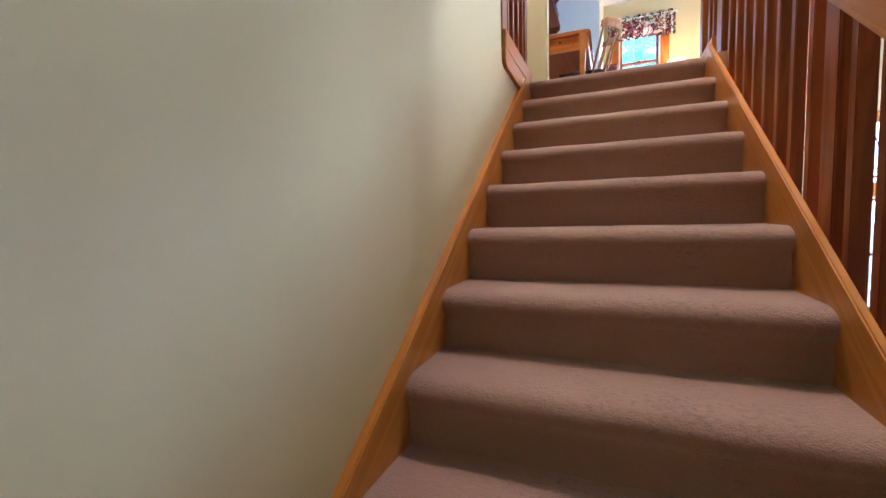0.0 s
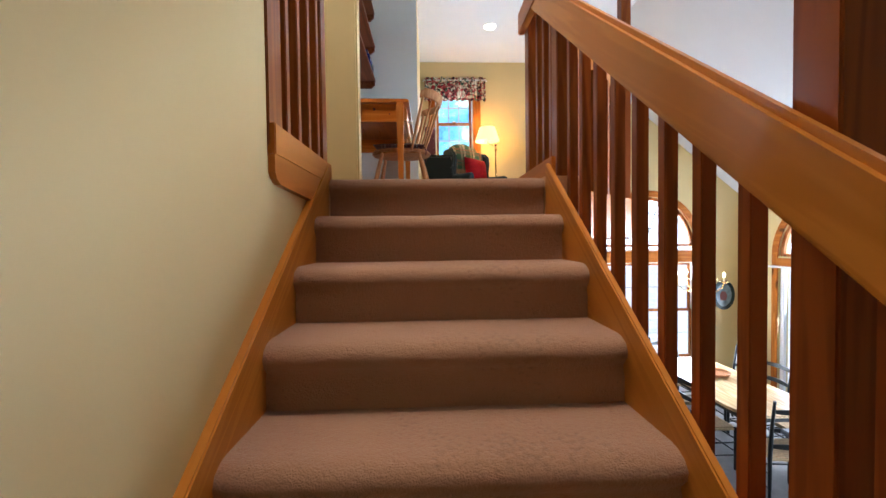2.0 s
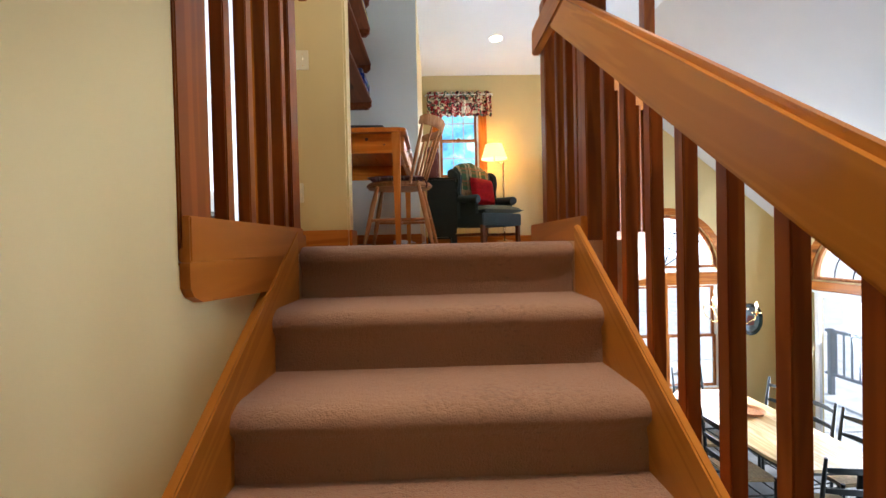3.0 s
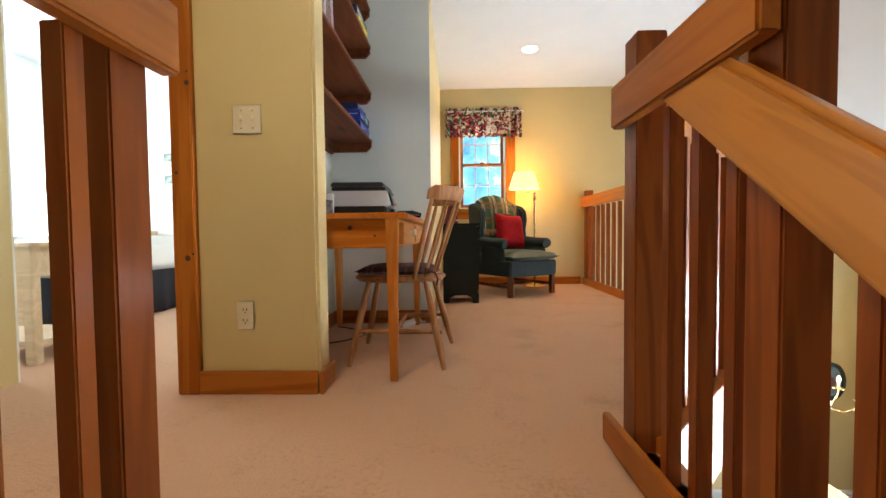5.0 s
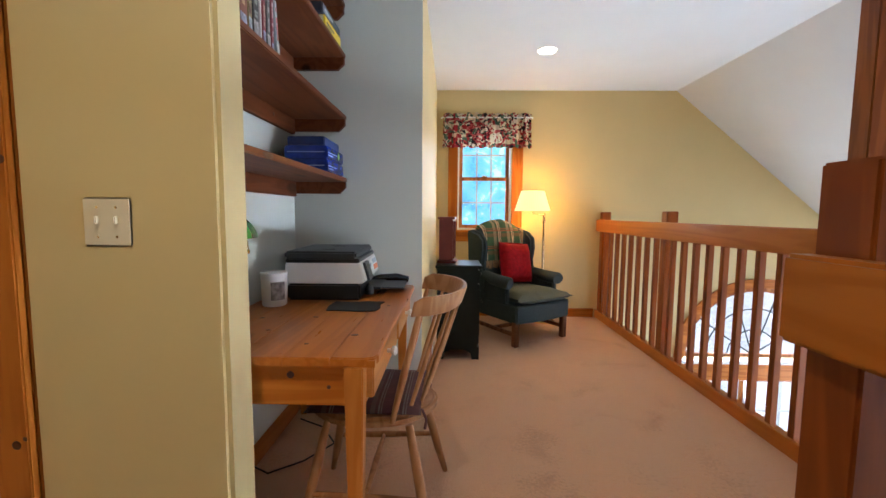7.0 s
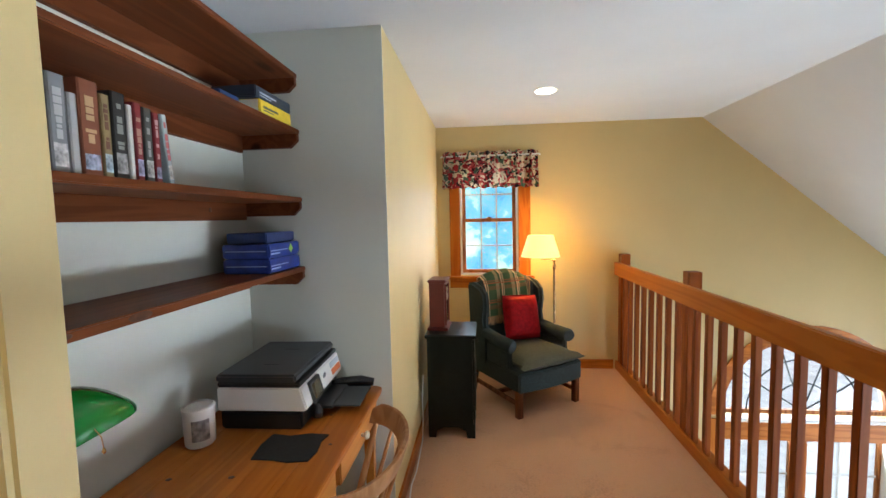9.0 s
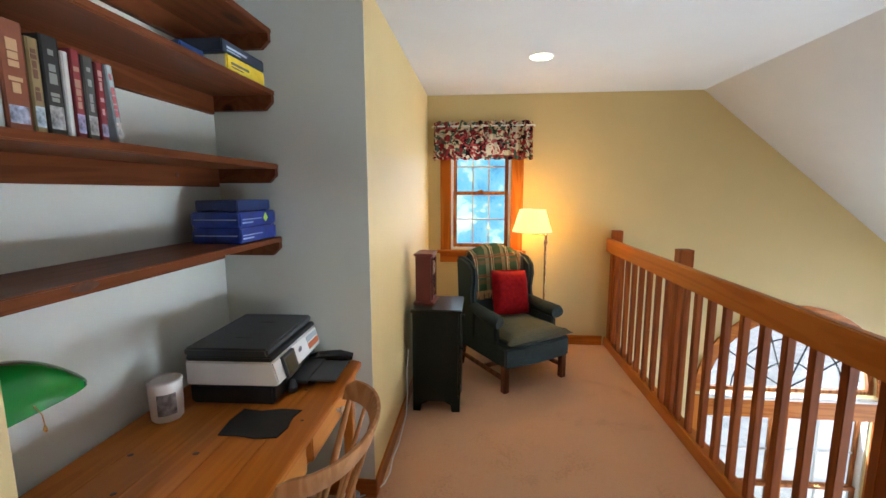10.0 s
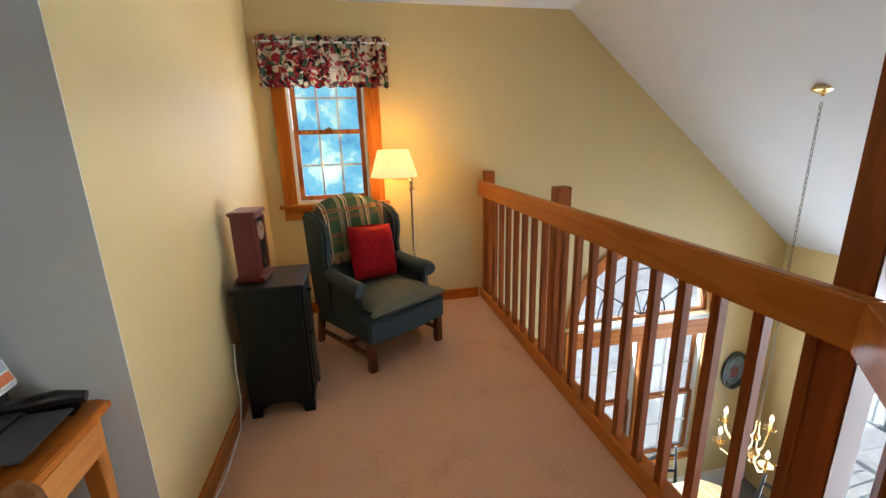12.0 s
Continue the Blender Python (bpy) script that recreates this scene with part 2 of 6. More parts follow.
def thing(name, label, category, group="", kind="", m=None):
    ob = new(name)
    ob.empty_display_size = 0.1
    if m is not None:
        ob.matrix_world = m
    return tagged(ob, label, category, group, kind)


def structure(name, bm, mat, label="", category="wall"):
    return tagged(part(name, bm, mat), label, category, "", "structure")


# ---- large structure ----
T = 0.13


def slope(x):
    return CEIL if x < 2.397 else CEIL - 0.8157 * (x - 2.397)


def end_wall():
    """The end wall with its window openings."""
    bm = bmesh.new()
    y0, y1 = YF, YF + 0.16
    WX0, WX1, WZ0, WZ1 = 0.08, 0.665, 0.96, 2.08
    box(bm, LEFT, y0, LOW - 0.2, WX0, y1, CEIL + 0.2)
    box(bm, WX0, y0, LOW - 0.2, WX1, y1, WZ0)
    box(bm, WX0, y0, WZ1, WX1, y1, CEIL + 0.2)
    box(bm, WX1, y0, LOW - 0.2, 2.397, y1, CEIL + 0.2)
    AX0, AX1 = 2.62, 4.22
    prism(bm, [(2.397, LOW - 0.2), (AX0, LOW - 0.2), (AX0, slope(AX0) + 0.2), (2.397, CEIL + 0.2)], "y", y0, y1)
    prism(bm, [(AX1, LOW - 0.2), (XS, LOW - 0.2), (XS, slope(XS) + 0.2), (AX1, slope(AX1) + 0.2)], "y", y0, y1)
    box(bm, AX0, y0, LOW - 0.2, AX1, y1, -2.26)
    box(bm, AX0, y0, -0.70, AX1, y1, -0.49)
    n = 20
    cx, cz, r = 3.42, -0.45, 0.80
    for i in range(n):
        a0, a1 = math.pi - math.pi * i / n, math.pi - math.pi * (i + 1) / n
        p0 = (cx + r * math.cos(a0), cz + r * math.sin(a0))
        p1 = (cx + r * math.cos(a1), cz + r * math.sin(a1))
        prism(bm, [p0, p1, (p1[0], slope(p1[0]) + 0.2), (p0[0], slope(p0[0]) + 0.2)], "y", y0, y1)
    box(bm, AX0, y0, -0.49, AX0 + 0.001, y1, -0.45)
    bmesh.ops.remove_doubles(bm, verts=bm.verts, dist=0.0002)
    return structure("wall_end", bm, M_WALL, "beige painted end wall with a sloping top")


end_wall()


def side_wall():
    """The great room's low side wall with its two glazed doors under half-round lights."""
    bm = bmesh.new()
    x0, x1 = XS, XS + 0.16
    top = slope(XS) + 0.25
    for a, b in ((BACK, -0.2), (1.4, 2.52), (4.12, YF + 0.16)):
        box(bm, x0, a, LOW - 0.2, x1, b, top)
    for a, b in ((-0.2, 1.4), (2.52, 4.12)):
        box(bm, x0, a, LOW - 0.2, x1, b, LOW)
        box(bm, x0, a, -0.76, x1, b, -0.60)
        cy, cz, r, n = (a + b) / 2, -0.60, 0.80, 20
        for i in range(n):
            a0, a1 = math.pi - math.pi * i / n, math.pi - math.pi * (i + 1) / n
            p0 = (cy + r * math.cos(a0), cz + r * math.sin(a0))
            p1 = (cy + r * math.cos(a1), cz + r * math.sin(a1))
            prism(bm, [p0, p1, (p1[0], top), (p0[0], top)], "x", x0, x1)
    return structure("wall_side", bm, M_WALL, "beige painted side wall of the great room")


side_wall()

bm = bmesh.new()
box(bm, LEFT, BACK, CEIL, 2.397, YF, CEIL + 0.15)
prism(bm, [(2.397, CEIL), (XS, slope(XS)), (XS, slope(XS) + 0.15), (2.397, CEIL + 0.15)], "y", BACK, YF)
structure("ceiling", bm, M_CEIL, "white painted ceiling with a long slope", "ceiling")

bm = bmesh.new()
prism(bm, [(LEFT, BACK), (-0.60, BACK), (-0.60, -0.64), (-0.53, -0.64), (-0.53, 0.0), (-0.49, 0.0), (-0.49, 0.295), (0.458, 0.295), (0.458, 0.0), (0.62, 0.0), (0.65, 0.66), (1.74, 1.84), (1.74, YF), (LEFT, YF)], "z", -0.26, 0.0)
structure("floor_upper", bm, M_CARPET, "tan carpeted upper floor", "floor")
boxed("floor_lower", M_LOWFLOOR, None, LEFT, BACK, LOW - 0.15, XS, YF, LOW, bevel=0)
tagged(bpy.data.objects["floor_lower"], "lower floor of the great room", "floor", "", "structure")


def wall(name, x0, y0, z0, x1, y1, z1, mat=M_WALL, label="beige painted wall", bevel=0.0):
    bm = bmesh.new()
    box(bm, x0, y0, z0, x1, y1, z1, bevel)
    return structure(name, bm, mat, label)


wall("wall_stair", -0.64, BACK, LOW, -0.51, -0.615, CEIL)
wall("wall_stair_low", -0.64, -0.615, LOW, -0.51, 0.6, -0.26)
wall("wall_stair_edge", -0.529, -0.615, -0.26, -0.51, 0.26, -0.03)
wall("wall_landing_end", LEFT, -0.745, 0, -0.64, -0.615, CEIL)
wall("wall_back", LEFT, BACK - 0.13, LOW - 0.2, XS + 0.16, BACK, CEIL + 0.2)
wall("wall_left", LEFT - 0.13, BACK, LOW - 0.2, LEFT, YF + 0.16, CEIL + 0.2, M_WHITE, "white painted wall")
wall("wall_alcove_front", -1.025, 1.09, 0, -0.53, 1.218, CEIL, bevel=0.012)
wall("wall_alcove_back", -0.98, 1.205, 0, -0.865, 2.43, CEIL, M_GREY, "grey white alcove wall")
wall("wall_pier", -0.98, 2.43, 0, -0.1485, 2.434, CEIL, M_GREY, "grey white end wall of the alcove")
wall("wall_loft", -0.98, 2.434, 0, -0.150, YF, CEIL)
wall("wall_bedroom_right", -1.10, 2.545, 0, -0.98, YF, CEIL, M_WHITE, "white painted wall")
wall("wall_bedroom_end", LEFT, YF - 0.01, 0, -1.10, YF, CEIL, M_WHITE, "white painted wall")
wall("wall_bedroom_door", LEFT, 1.205, 0, -1.93, 1.215, CEIL, M_WHITE, "white painted wall")
wall("wall_door_head", -1.93, 1.09, 2.06, -1.025, 1.205, CEIL)
wall("wall_door_left", LEFT, 1.09, 0, -1.93, 1.205, CEIL)
wall("wall_under_loft", -0.515, 0.6, LOW, 0.5, 0.7, -0.26)
boxed("fascia", M_WHITE, None, 1.742, 1.86, -0.30, 1.762, YF, -0.02, bevel=0.003)
tagged(bpy.data.objects["fascia"], "white painted loft edge board", "trim", "", "structure")

# ---- trim ----
def trim(name, *dims, mat=M_WX, label="orange stained fir trim", bevel=0.004):
    ob = boxed(name, mat, None, *dims, bevel=bevel)
    return tagged(ob, label, "trim", "", "structure")


trim("baseboard", -1.025, 1.072, 0, -0.535, 1.09, 0.095)
trim("baseboard", -0.53, 1.072, 0, -0.512, 1.236, 0.095, mat=M_WY)
trim("baseboard", -0.155, 2.43, 0, -0.137, YF - 0.018, 0.095, mat=M_WY)
trim("baseboard", -0.863, 1.205, 0, -0.847, 2.43, 0.095, mat=M_WY)
trim("baseboard", -0.847, 2.412, 0, -0.137, 2.43, 0.095)
trim("baseboard", -0.155, YF - 0.018, 0, 1.60, YF, 0.095)
trim("door_casing", -1.11, 1.068, 0, -1.022, 1.09, 2.14, mat=M_KZ)
trim("door_casing", -2.02, 1.068, 0, -1.93, 1.09, 2.14, mat=M_KZ)
trim("door_casing", -1.93, 1.068, 2.05, -1.11, 1.09, 2.14)
M_KNOT = plain("dark_knot", (0.075, 0.022, 0.006), 0.4, 0, 60.0, 0.4)


def knot(parent, x, y, z, r, axis, long_axis=1.0):
    """A dark oval knot let into a board, a hair proud of it."""
    bm = bmesh.new()
    lathe(bm, [(r, 0.0), (r * 0.8, 0.0008), (r * 0.35, 0.0009)], seg=12)
    for v in bm.verts:
        a, b, c = v.co.x, v.co.y * long_axis, v.co.z
        v.co = Vector({"x": (x + c, y + b, z + a), "y": (x + a, y - c, z + b), "z": (x + a, y + b, z + c)}[axis])
    ob = part("knot", bm, M_KNOT, parent)
    ob.matrix_parent_inverse = parent.matrix_world.inverted()
    return ob


casing = bpy.data.objects["door_casing"]
for kx, kz, kr in ((-1.035, 1.255, 0.011), (-1.052, 0.558, 0.012), (-1.088, 0.90, 0.007), (-1.030, 0.575, 0.006), (-1.034, 1.30, 0.005)):
    knot(casing, kx, 1.068, kz, kr, "y")
trim("door_jamb", -1.045, 1.09, 0, -1.025, 1.205, 2.05, mat=M_KZ)


# ---- stairs ----
RISE, RUN = 0.177, 0.253


def step_mesh():
    bm = bmesh.new()
    prof = [(0.30, 0.0), (0.07, -0.001), (0.035, -0.005), (0.012, -0.017), (0.0, -0.037), (0.003, -0.054), (0.014, -0.067), (0.026, -0.082), (0.03, -0.11), (0.03, -0.19), (0.30, -0.19)]
    n = 24
    x0, x1 = -0.486, 0.456
    cols = []
    for i in range(n + 1):
        x = x0 + (x1 - x0) * i / n
        e = min(i, n - i)
        pull = 0.012 if e == 0 else (0.003 if e == 1 else 0)
        cols.append([bm.verts.new((x, y + (pull if 1 < k < 8 else 0) + 0.002 * noise.noise(Vector((x * 9, k, 0))), z + 0.0025 * noise.noise(Vector((x * 7, k * 0.6, 3))))) for k, (y, z) in enumerate(prof)])
    fs = []
    for a, b in zip(cols, cols[1:]):
        for k in range(len(prof) - 1):
            fs.append(bm.faces.new((a[k], b[k], b[k + 1], a[k + 1])))
    fs.append(bm.faces.new(cols[0]))
    fs.append(bm.faces.new(list(reversed(cols[-1]))))
    bmesh.ops.recalc_face_normals(bm, faces=fs)
    me = bpy.data.meshes.new("step")
    bm.to_mesh(me)
    bm.free()
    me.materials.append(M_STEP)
    me.shade_smooth()
    me.set_sharp_from_angle(angle=radians(60))
    return me


stairs = tagged(new("stairs"), "straight flight of stairs covered in brown carpet darkened for shade", "stairs", "", "structure")
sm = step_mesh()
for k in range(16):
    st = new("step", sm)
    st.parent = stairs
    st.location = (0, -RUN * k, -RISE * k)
tagged(stairs.children[0], "brown carpeted top step at the landing edge, darkened for shade")


def skirt(name, x0, x1, flat=None):
    bm = bmesh.new()
    c = 0.040
    lo = -4.0
    m = RISE / RUN
    pts = [(lo, m * lo + c), (-0.0, c + 0.015), (0.0, -0.26), (-0.4, -0.5), (lo, m * lo - 0.30)]
    prism(bm, pts, "x", x0, x1)
    bmesh.ops.bevel(bm, geom=[e for e in bm.edges if abs(e.verts[0].co.x - e.verts[1].co.x) < 1e-5 and (e.verts[0].co.z + e.verts[1].co.z) / 2 > m * (e.verts[0].co.y + e.verts[1].co.y) / 2 - 0.05], offset=0.004, segments=2, affect="EDGES")
    return part(name, bm, M_WS, stairs, "orange stained fir skirt board")


skirt("skirt", -0.512, -0.485)
skirt("skirt", 0.455, 0.476)
boxed("outer_stringer", M_WY, stairs, 0.50, 0.03, -0.26, 0.60, 0.66, -0.01)


# ---- balustrades ----
def bar(bm, p0, p1, width, depth, bevel=0.006):
    """A straight bar with upright ends whose top middle runs from p0 to p1; depth is measured straight down."""
    p0, p1 = Vector(p0), Vector(p1)
    d = Vector((p1.x - p0.x, p1.y - p0.y, 0)).normalized()
    s = Vector((-d.y, d.x, 0)) * (width / 2)
    vs = []
    for p in (p0, p1):
        for o, z in ((s, 0), (-s, 0), (-s, -depth), (s, -depth)):
            vs.append(bm.verts.new(p + o + Vector((0, 0, z))))
    q = [(0, 1, 2, 3), (7, 6, 5, 4), (0, 4, 5, 1), (1, 5, 6, 2), (2, 6, 7, 3), (3, 7, 4, 0)]
    fs = [bm.faces.new([vs[i] for i in f]) for f in q]
    bmesh.ops.recalc_face_normals(bm, faces=fs)
    if bevel:
        bmesh.ops.bevel(bm, geom=list({e for v in vs for e in v.link_edges}), offset=bevel, segments=3, affect="EDGES")


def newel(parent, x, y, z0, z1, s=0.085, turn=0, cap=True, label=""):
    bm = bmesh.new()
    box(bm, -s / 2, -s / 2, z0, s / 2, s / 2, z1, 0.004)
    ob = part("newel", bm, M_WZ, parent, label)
    ob.location = (x, y, 0)
    ob.rotation_euler = (0, 0, radians(turn))
    return ob


BAL = {}


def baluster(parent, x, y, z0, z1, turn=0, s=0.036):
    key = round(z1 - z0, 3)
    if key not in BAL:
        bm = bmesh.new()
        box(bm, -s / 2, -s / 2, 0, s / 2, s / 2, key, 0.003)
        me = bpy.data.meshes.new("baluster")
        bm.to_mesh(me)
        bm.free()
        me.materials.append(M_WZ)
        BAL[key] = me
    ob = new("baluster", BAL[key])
    ob.parent = parent
    ob.location = (x, y, z0)
    ob.rotation_euler = (0, 0, radians(turn))
    return ob


M = RISE / RUN
stair_rail = thing("stair_balustrade", "orange stained fir stair balustrade with square balusters", "railing", m=pose(0.58, 0.68, 0))
inv = stair_rail.matrix_world.inverted()


def held(ob, parent):
    """Keeps ob where it stands while it belongs to parent."""
    ob.parent = parent
    ob.matrix_parent_inverse = parent.matrix_world.inverted()
    return ob


def keep(parent, obs):
    for o in obs:
        held(o, parent)


made = []
bm = bmesh.new()
YT = 0.50
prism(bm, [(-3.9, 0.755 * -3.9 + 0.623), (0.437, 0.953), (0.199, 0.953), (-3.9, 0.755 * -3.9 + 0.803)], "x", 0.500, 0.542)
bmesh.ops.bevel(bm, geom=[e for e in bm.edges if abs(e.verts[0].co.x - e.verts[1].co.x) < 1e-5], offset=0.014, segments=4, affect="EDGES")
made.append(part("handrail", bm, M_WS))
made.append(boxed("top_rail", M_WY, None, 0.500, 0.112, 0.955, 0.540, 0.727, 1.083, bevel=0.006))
made.append(newel(None, 0.583, 0.68, -0.25, 1.212))
made.append(newel(None, 0.586, 0.155, -0.35, CEIL, label="tall fir post to the ceiling"))
made.append(newel(None, 0.586, -1.170, -1.45, slope(0.586), label="tall fir post to the ceiling"))
made.append(newel(None, 0.586, -3.4, LOW, -1.5))
for y in (0.49, 0.365, 0.245):
    made.append(baluster(None, 0.568, y, 0.0, 0.955))
y = 0.0
ys = [-0.022 - 0.1425 * i for i in range(8)] + [-1.275 - 0.137 * i for i in range(15)]
for y in ys:
    made.append(baluster(None, 0.568, y, round(M * y - 0.24, 3), round(M * y - 0.24, 3) + 0.91))
# plate under the balusters
bm = bmesh.new()
prism(bm, [(-3.9, M * -3.9 - 0.20), (0.0, -0.20), (0.02, 0.0), (0.64, 0.0), (0.64, -0.26), (0.0, -0.45), (-3.9, M * -3.9 - 0.45)], "x", 0.4775, 0.60)
made.append(part("base_board", bm, M_WY))
bm = bmesh.new()
box(bm, 0.478, -0.005, 0.001, 0.5005, 0.725, 0.085, 0.003)
made.append(part("base_trim", bm, M_WY))
keep(stair_rail, made)


def level_rail(name, label, a, b, inner, ys, posts, ztop=1.083):
    """A level balustrade from a to b, its rail on the inner side."""
    a, b = Vector((*a, 0)), Vector((*b, 0))
    d = (b - a).normalized()
    s = Vector((-d.y, d.x, 0)) * inner
    turn = math.degrees(math.atan2(d.y, d.x))
    th = thing(name, label, "railing", m=pose(a.x, a.y, 0))
    out = []
    bm = bmesh.new()
    bar(bm, a + s * 0.063 + Vector((0, 0, ztop)), b + s * 0.063 + Vector((0, 0, ztop)), 0.040, 0.128)
    out.append(part("top_rail", bm, M_WY if abs(d.y) > abs(d.x) else M_WX))
    bm = bmesh.new()
    bar(bm, a + s * 0.055 + Vector((0, 0, 0.085)), b + s * 0.055 + Vector((0, 0, 0.085)), 0.022, 0.084, 0.003)
    out.append(part("base_trim", bm, M_WY))
    bm = bmesh.new()
    bar(bm, a + Vector((0, 0, 0.05)), b + Vector((0, 0, 0.05)), 0.088, 0.33, 0.003)
    out.append(part("base_board", bm, M_WY))
    for t in ys:
        p = a + d * t + s * 0.016
        out.append(baluster(None, p.x, p.y, 0.05, 0.957, turn))
    for x, y, z1, tn in posts:
        out.append(newel(None, x, y, 0.0, z1, turn=tn))
    keep(th, out)
    return th


L1 = YF - 0.0 - 1.86
level_rail("loft_balustrade", "orange stained fir loft balustrade with square balusters", (1.683, 1.765), (1.683, YF - 0.002), 1,
           [0.14] + [0.285 + 0.1455 * i for i in range(9)] + [1.70 + 0.157 * i for i in range(8)],
           [(1.683, 4.635, 1.165, 0), (1.683, 3.316, 1.165, 0), (1.695, 1.848, CEIL, 0)])
level_rail("diagonal_balustrade", "orange stained fir balustrade running slantwise", (0.60, 0.64), (1.658, 1.733), 1,
           [0.15 + 0.137 * i for i in range(10)], [], ztop=1.0805)

left_rail = thing("hall_balustrade", "orange stained fir balustrade beside the stair head", "railing", m=pose(-0.57, 0.14, 0))
made = [newel(None, -0.573, 0.137, 0, 1.17)]
made.append(boxed("top_rail", M_WY, None, -0.53, -0.61, 0.945, -0.49, 0.215, 1.075, bevel=0.006))
for y in (-0.355, -0.228, -0.098, 0.037):
    made.append(baluster(None, -0.55, y, 0.04, 0.955))
made.append(boxed("base_board", M_WY, None, -0.63, -0.61, -0.02, -0.512, 0.18, 0.045))
made.append(boxed("base_trim", M_WY, None, -0.512, -0.612, -0.025, -0.487, 0.07, 0.065))
bm = bmesh.new()
prism(bm, [(-0.612, -0.075), (-0.60, -0.092), (-0.57, -0.106), (-0.19, -0.124), (-0.08, -0.0252), (-0.612, -0.0252)], "x", -0.53, -0.490)
made.append(part("fascia", bm, M_WY))
made.append(boxed("end_post", M_WZ, None, -0.625, -0.615, 0.0, -0.503, -0.505, CEIL))
keep(left_rail, made)


# ---- windows and doors ----
M_SASH = wood("sash_wood", (0.26, 0.08, 0.022), (0.46, 0.18, 0.055), "z", 0.35, False)
M_VINYL = plain("white_window_liner", (0.72, 0.73, 0.72), 0.4)


def double_hung(name, label, x, y, z, w, h, cols=3, rows=2, mid=0.5, turn=0, cat="window"):
    """A double-hung window; x, y, z is its lower left inner corner, y runs outward."""
    th = tagged(new(name), label, cat, "windows", "")
    th.matrix_world = pose(x, y, z, 0, 0, turn)
    bm = bmesh.new()
    for a in ((0, 0, 0, 0.018, 0.12, h), (w - 0.018, 0, 0, w, 0.12, h), (0.018, 0, 0, w - 0.018, 0.12, 0.018), (0.018, 0, h - 0.018, w - 0.018, 0.12, h)):
        box(bm, *a, bevel=0.002)
    part("liner", bm, M_VINYL, th)
    for k, (z0, z1, yy) in enumerate(((0.018, h * mid + 0.018, 0.045), (h * mid - 0.018, h - 0.018, 0.085))):
        bm = bmesh.new()
        x0, x1, f = 0.018, w - 0.018, 0.036
        for a in ((x0, z0, x0 + f, z1), (x1 - f, z0, x1, z1), (x0 + f, z0, x1 - f, z0 + f), (x0 + f, z1 - f, x1 - f, z1)):
            box(bm, a[0], yy - 0.016, a[1], a[2], yy + 0.016, a[3], 0.003)
        sash = part("sash", bm, M_SASH, th)
        bm = bmesh.new()
        gx, gz = (x1 - x0 - 2 * f), (z1 - z0 - 2 * f)
        for i in range(1, cols):
            c = x0 + f + gx * i / cols
            box(bm, c - 0.008, yy - 0.006, z0 + f, c + 0.008, yy + 0.010, z1 - f)
        for j in range(1, rows):
            c = z0 + f + gz * j / rows
            box(bm, x0 + f, yy - 0.0065, c - 0.008, x1 - f, yy + 0.0095, c + 0.008)
        part("muntins", bm, M_VINYL, sash)
        pane = boxed("pane", M_GLASS, sash, x0 + f, yy + 0.011, z0 + f, x1 - f, yy + 0.014, z1 - f, bevel=0)
        pane.visible_shadow = False
    bm = bmesh.new()
    box(bm, w / 2 - 0.03, 0.018, h * mid + 0.018, w / 2 + 0.03, 0.04, h * mid + 0.028, 0.003)
    lathe(bm, [(0.012, 0), (0.012, 0.008)], (w / 2, 0.03, h * mid + 0.028), 10)
    part("latch", bm, M_BRASS, th)
    return th


double_hung("window_loft", "double-hung window with white grilles and fir sashes", 0.08, YF + 0.02, 0.96, 0.585, 1.12)
trim("window_casing", -0.025, YF - 0.02, 0.90, 0.078, YF, 2.19, mat=M_KZ)
trim("window_casing", 0.667, YF - 0.02, 0.90, 0.785, YF, 2.19, mat=M_KZ)
trim("window_casing", 0.078, YF - 0.02, 2.082, 0.667, YF, 2.19)
trim("window_stool", -0.06, YF - 0.055, 0.925, 0.82, YF + 0.05, 0.955)
trim("window_apron", -0.03, YF - 0.019, 0.83, 0.79, YF, 0.925)

for x in (2.62, 3.44):
    double_hung("window_low", "tall double-hung window over the dining table", x, YF + 0.02, -2.26, 0.78, 1.56, 2, 2)
trim("window_casing", 2.52, YF - 0.02, -2.36, 2.62, YF, -0.49, mat=M_KZ)
trim("window_casing", 4.22, YF - 0.02, -2.36, 4.32, YF, -0.49, mat=M_KZ)
trim("window_mullion", 3.40, YF - 0.02, -2.26, 3.44, YF + 0.15, -0.70, mat=M_KZ)
trim("window_band", 2.62, YF - 0.022, -0.70, 4.22, YF, -0.50)
trim("window_stool", 2.50, YF - 0.06, -2.30, 4.34, YF + 0.03, -2.265)
trim("window_ledge", 2.60, YF - 0.03, -0.515, 4.24, YF + 0.05, -0.488, mat=M_VINYL, label="white window ledge")


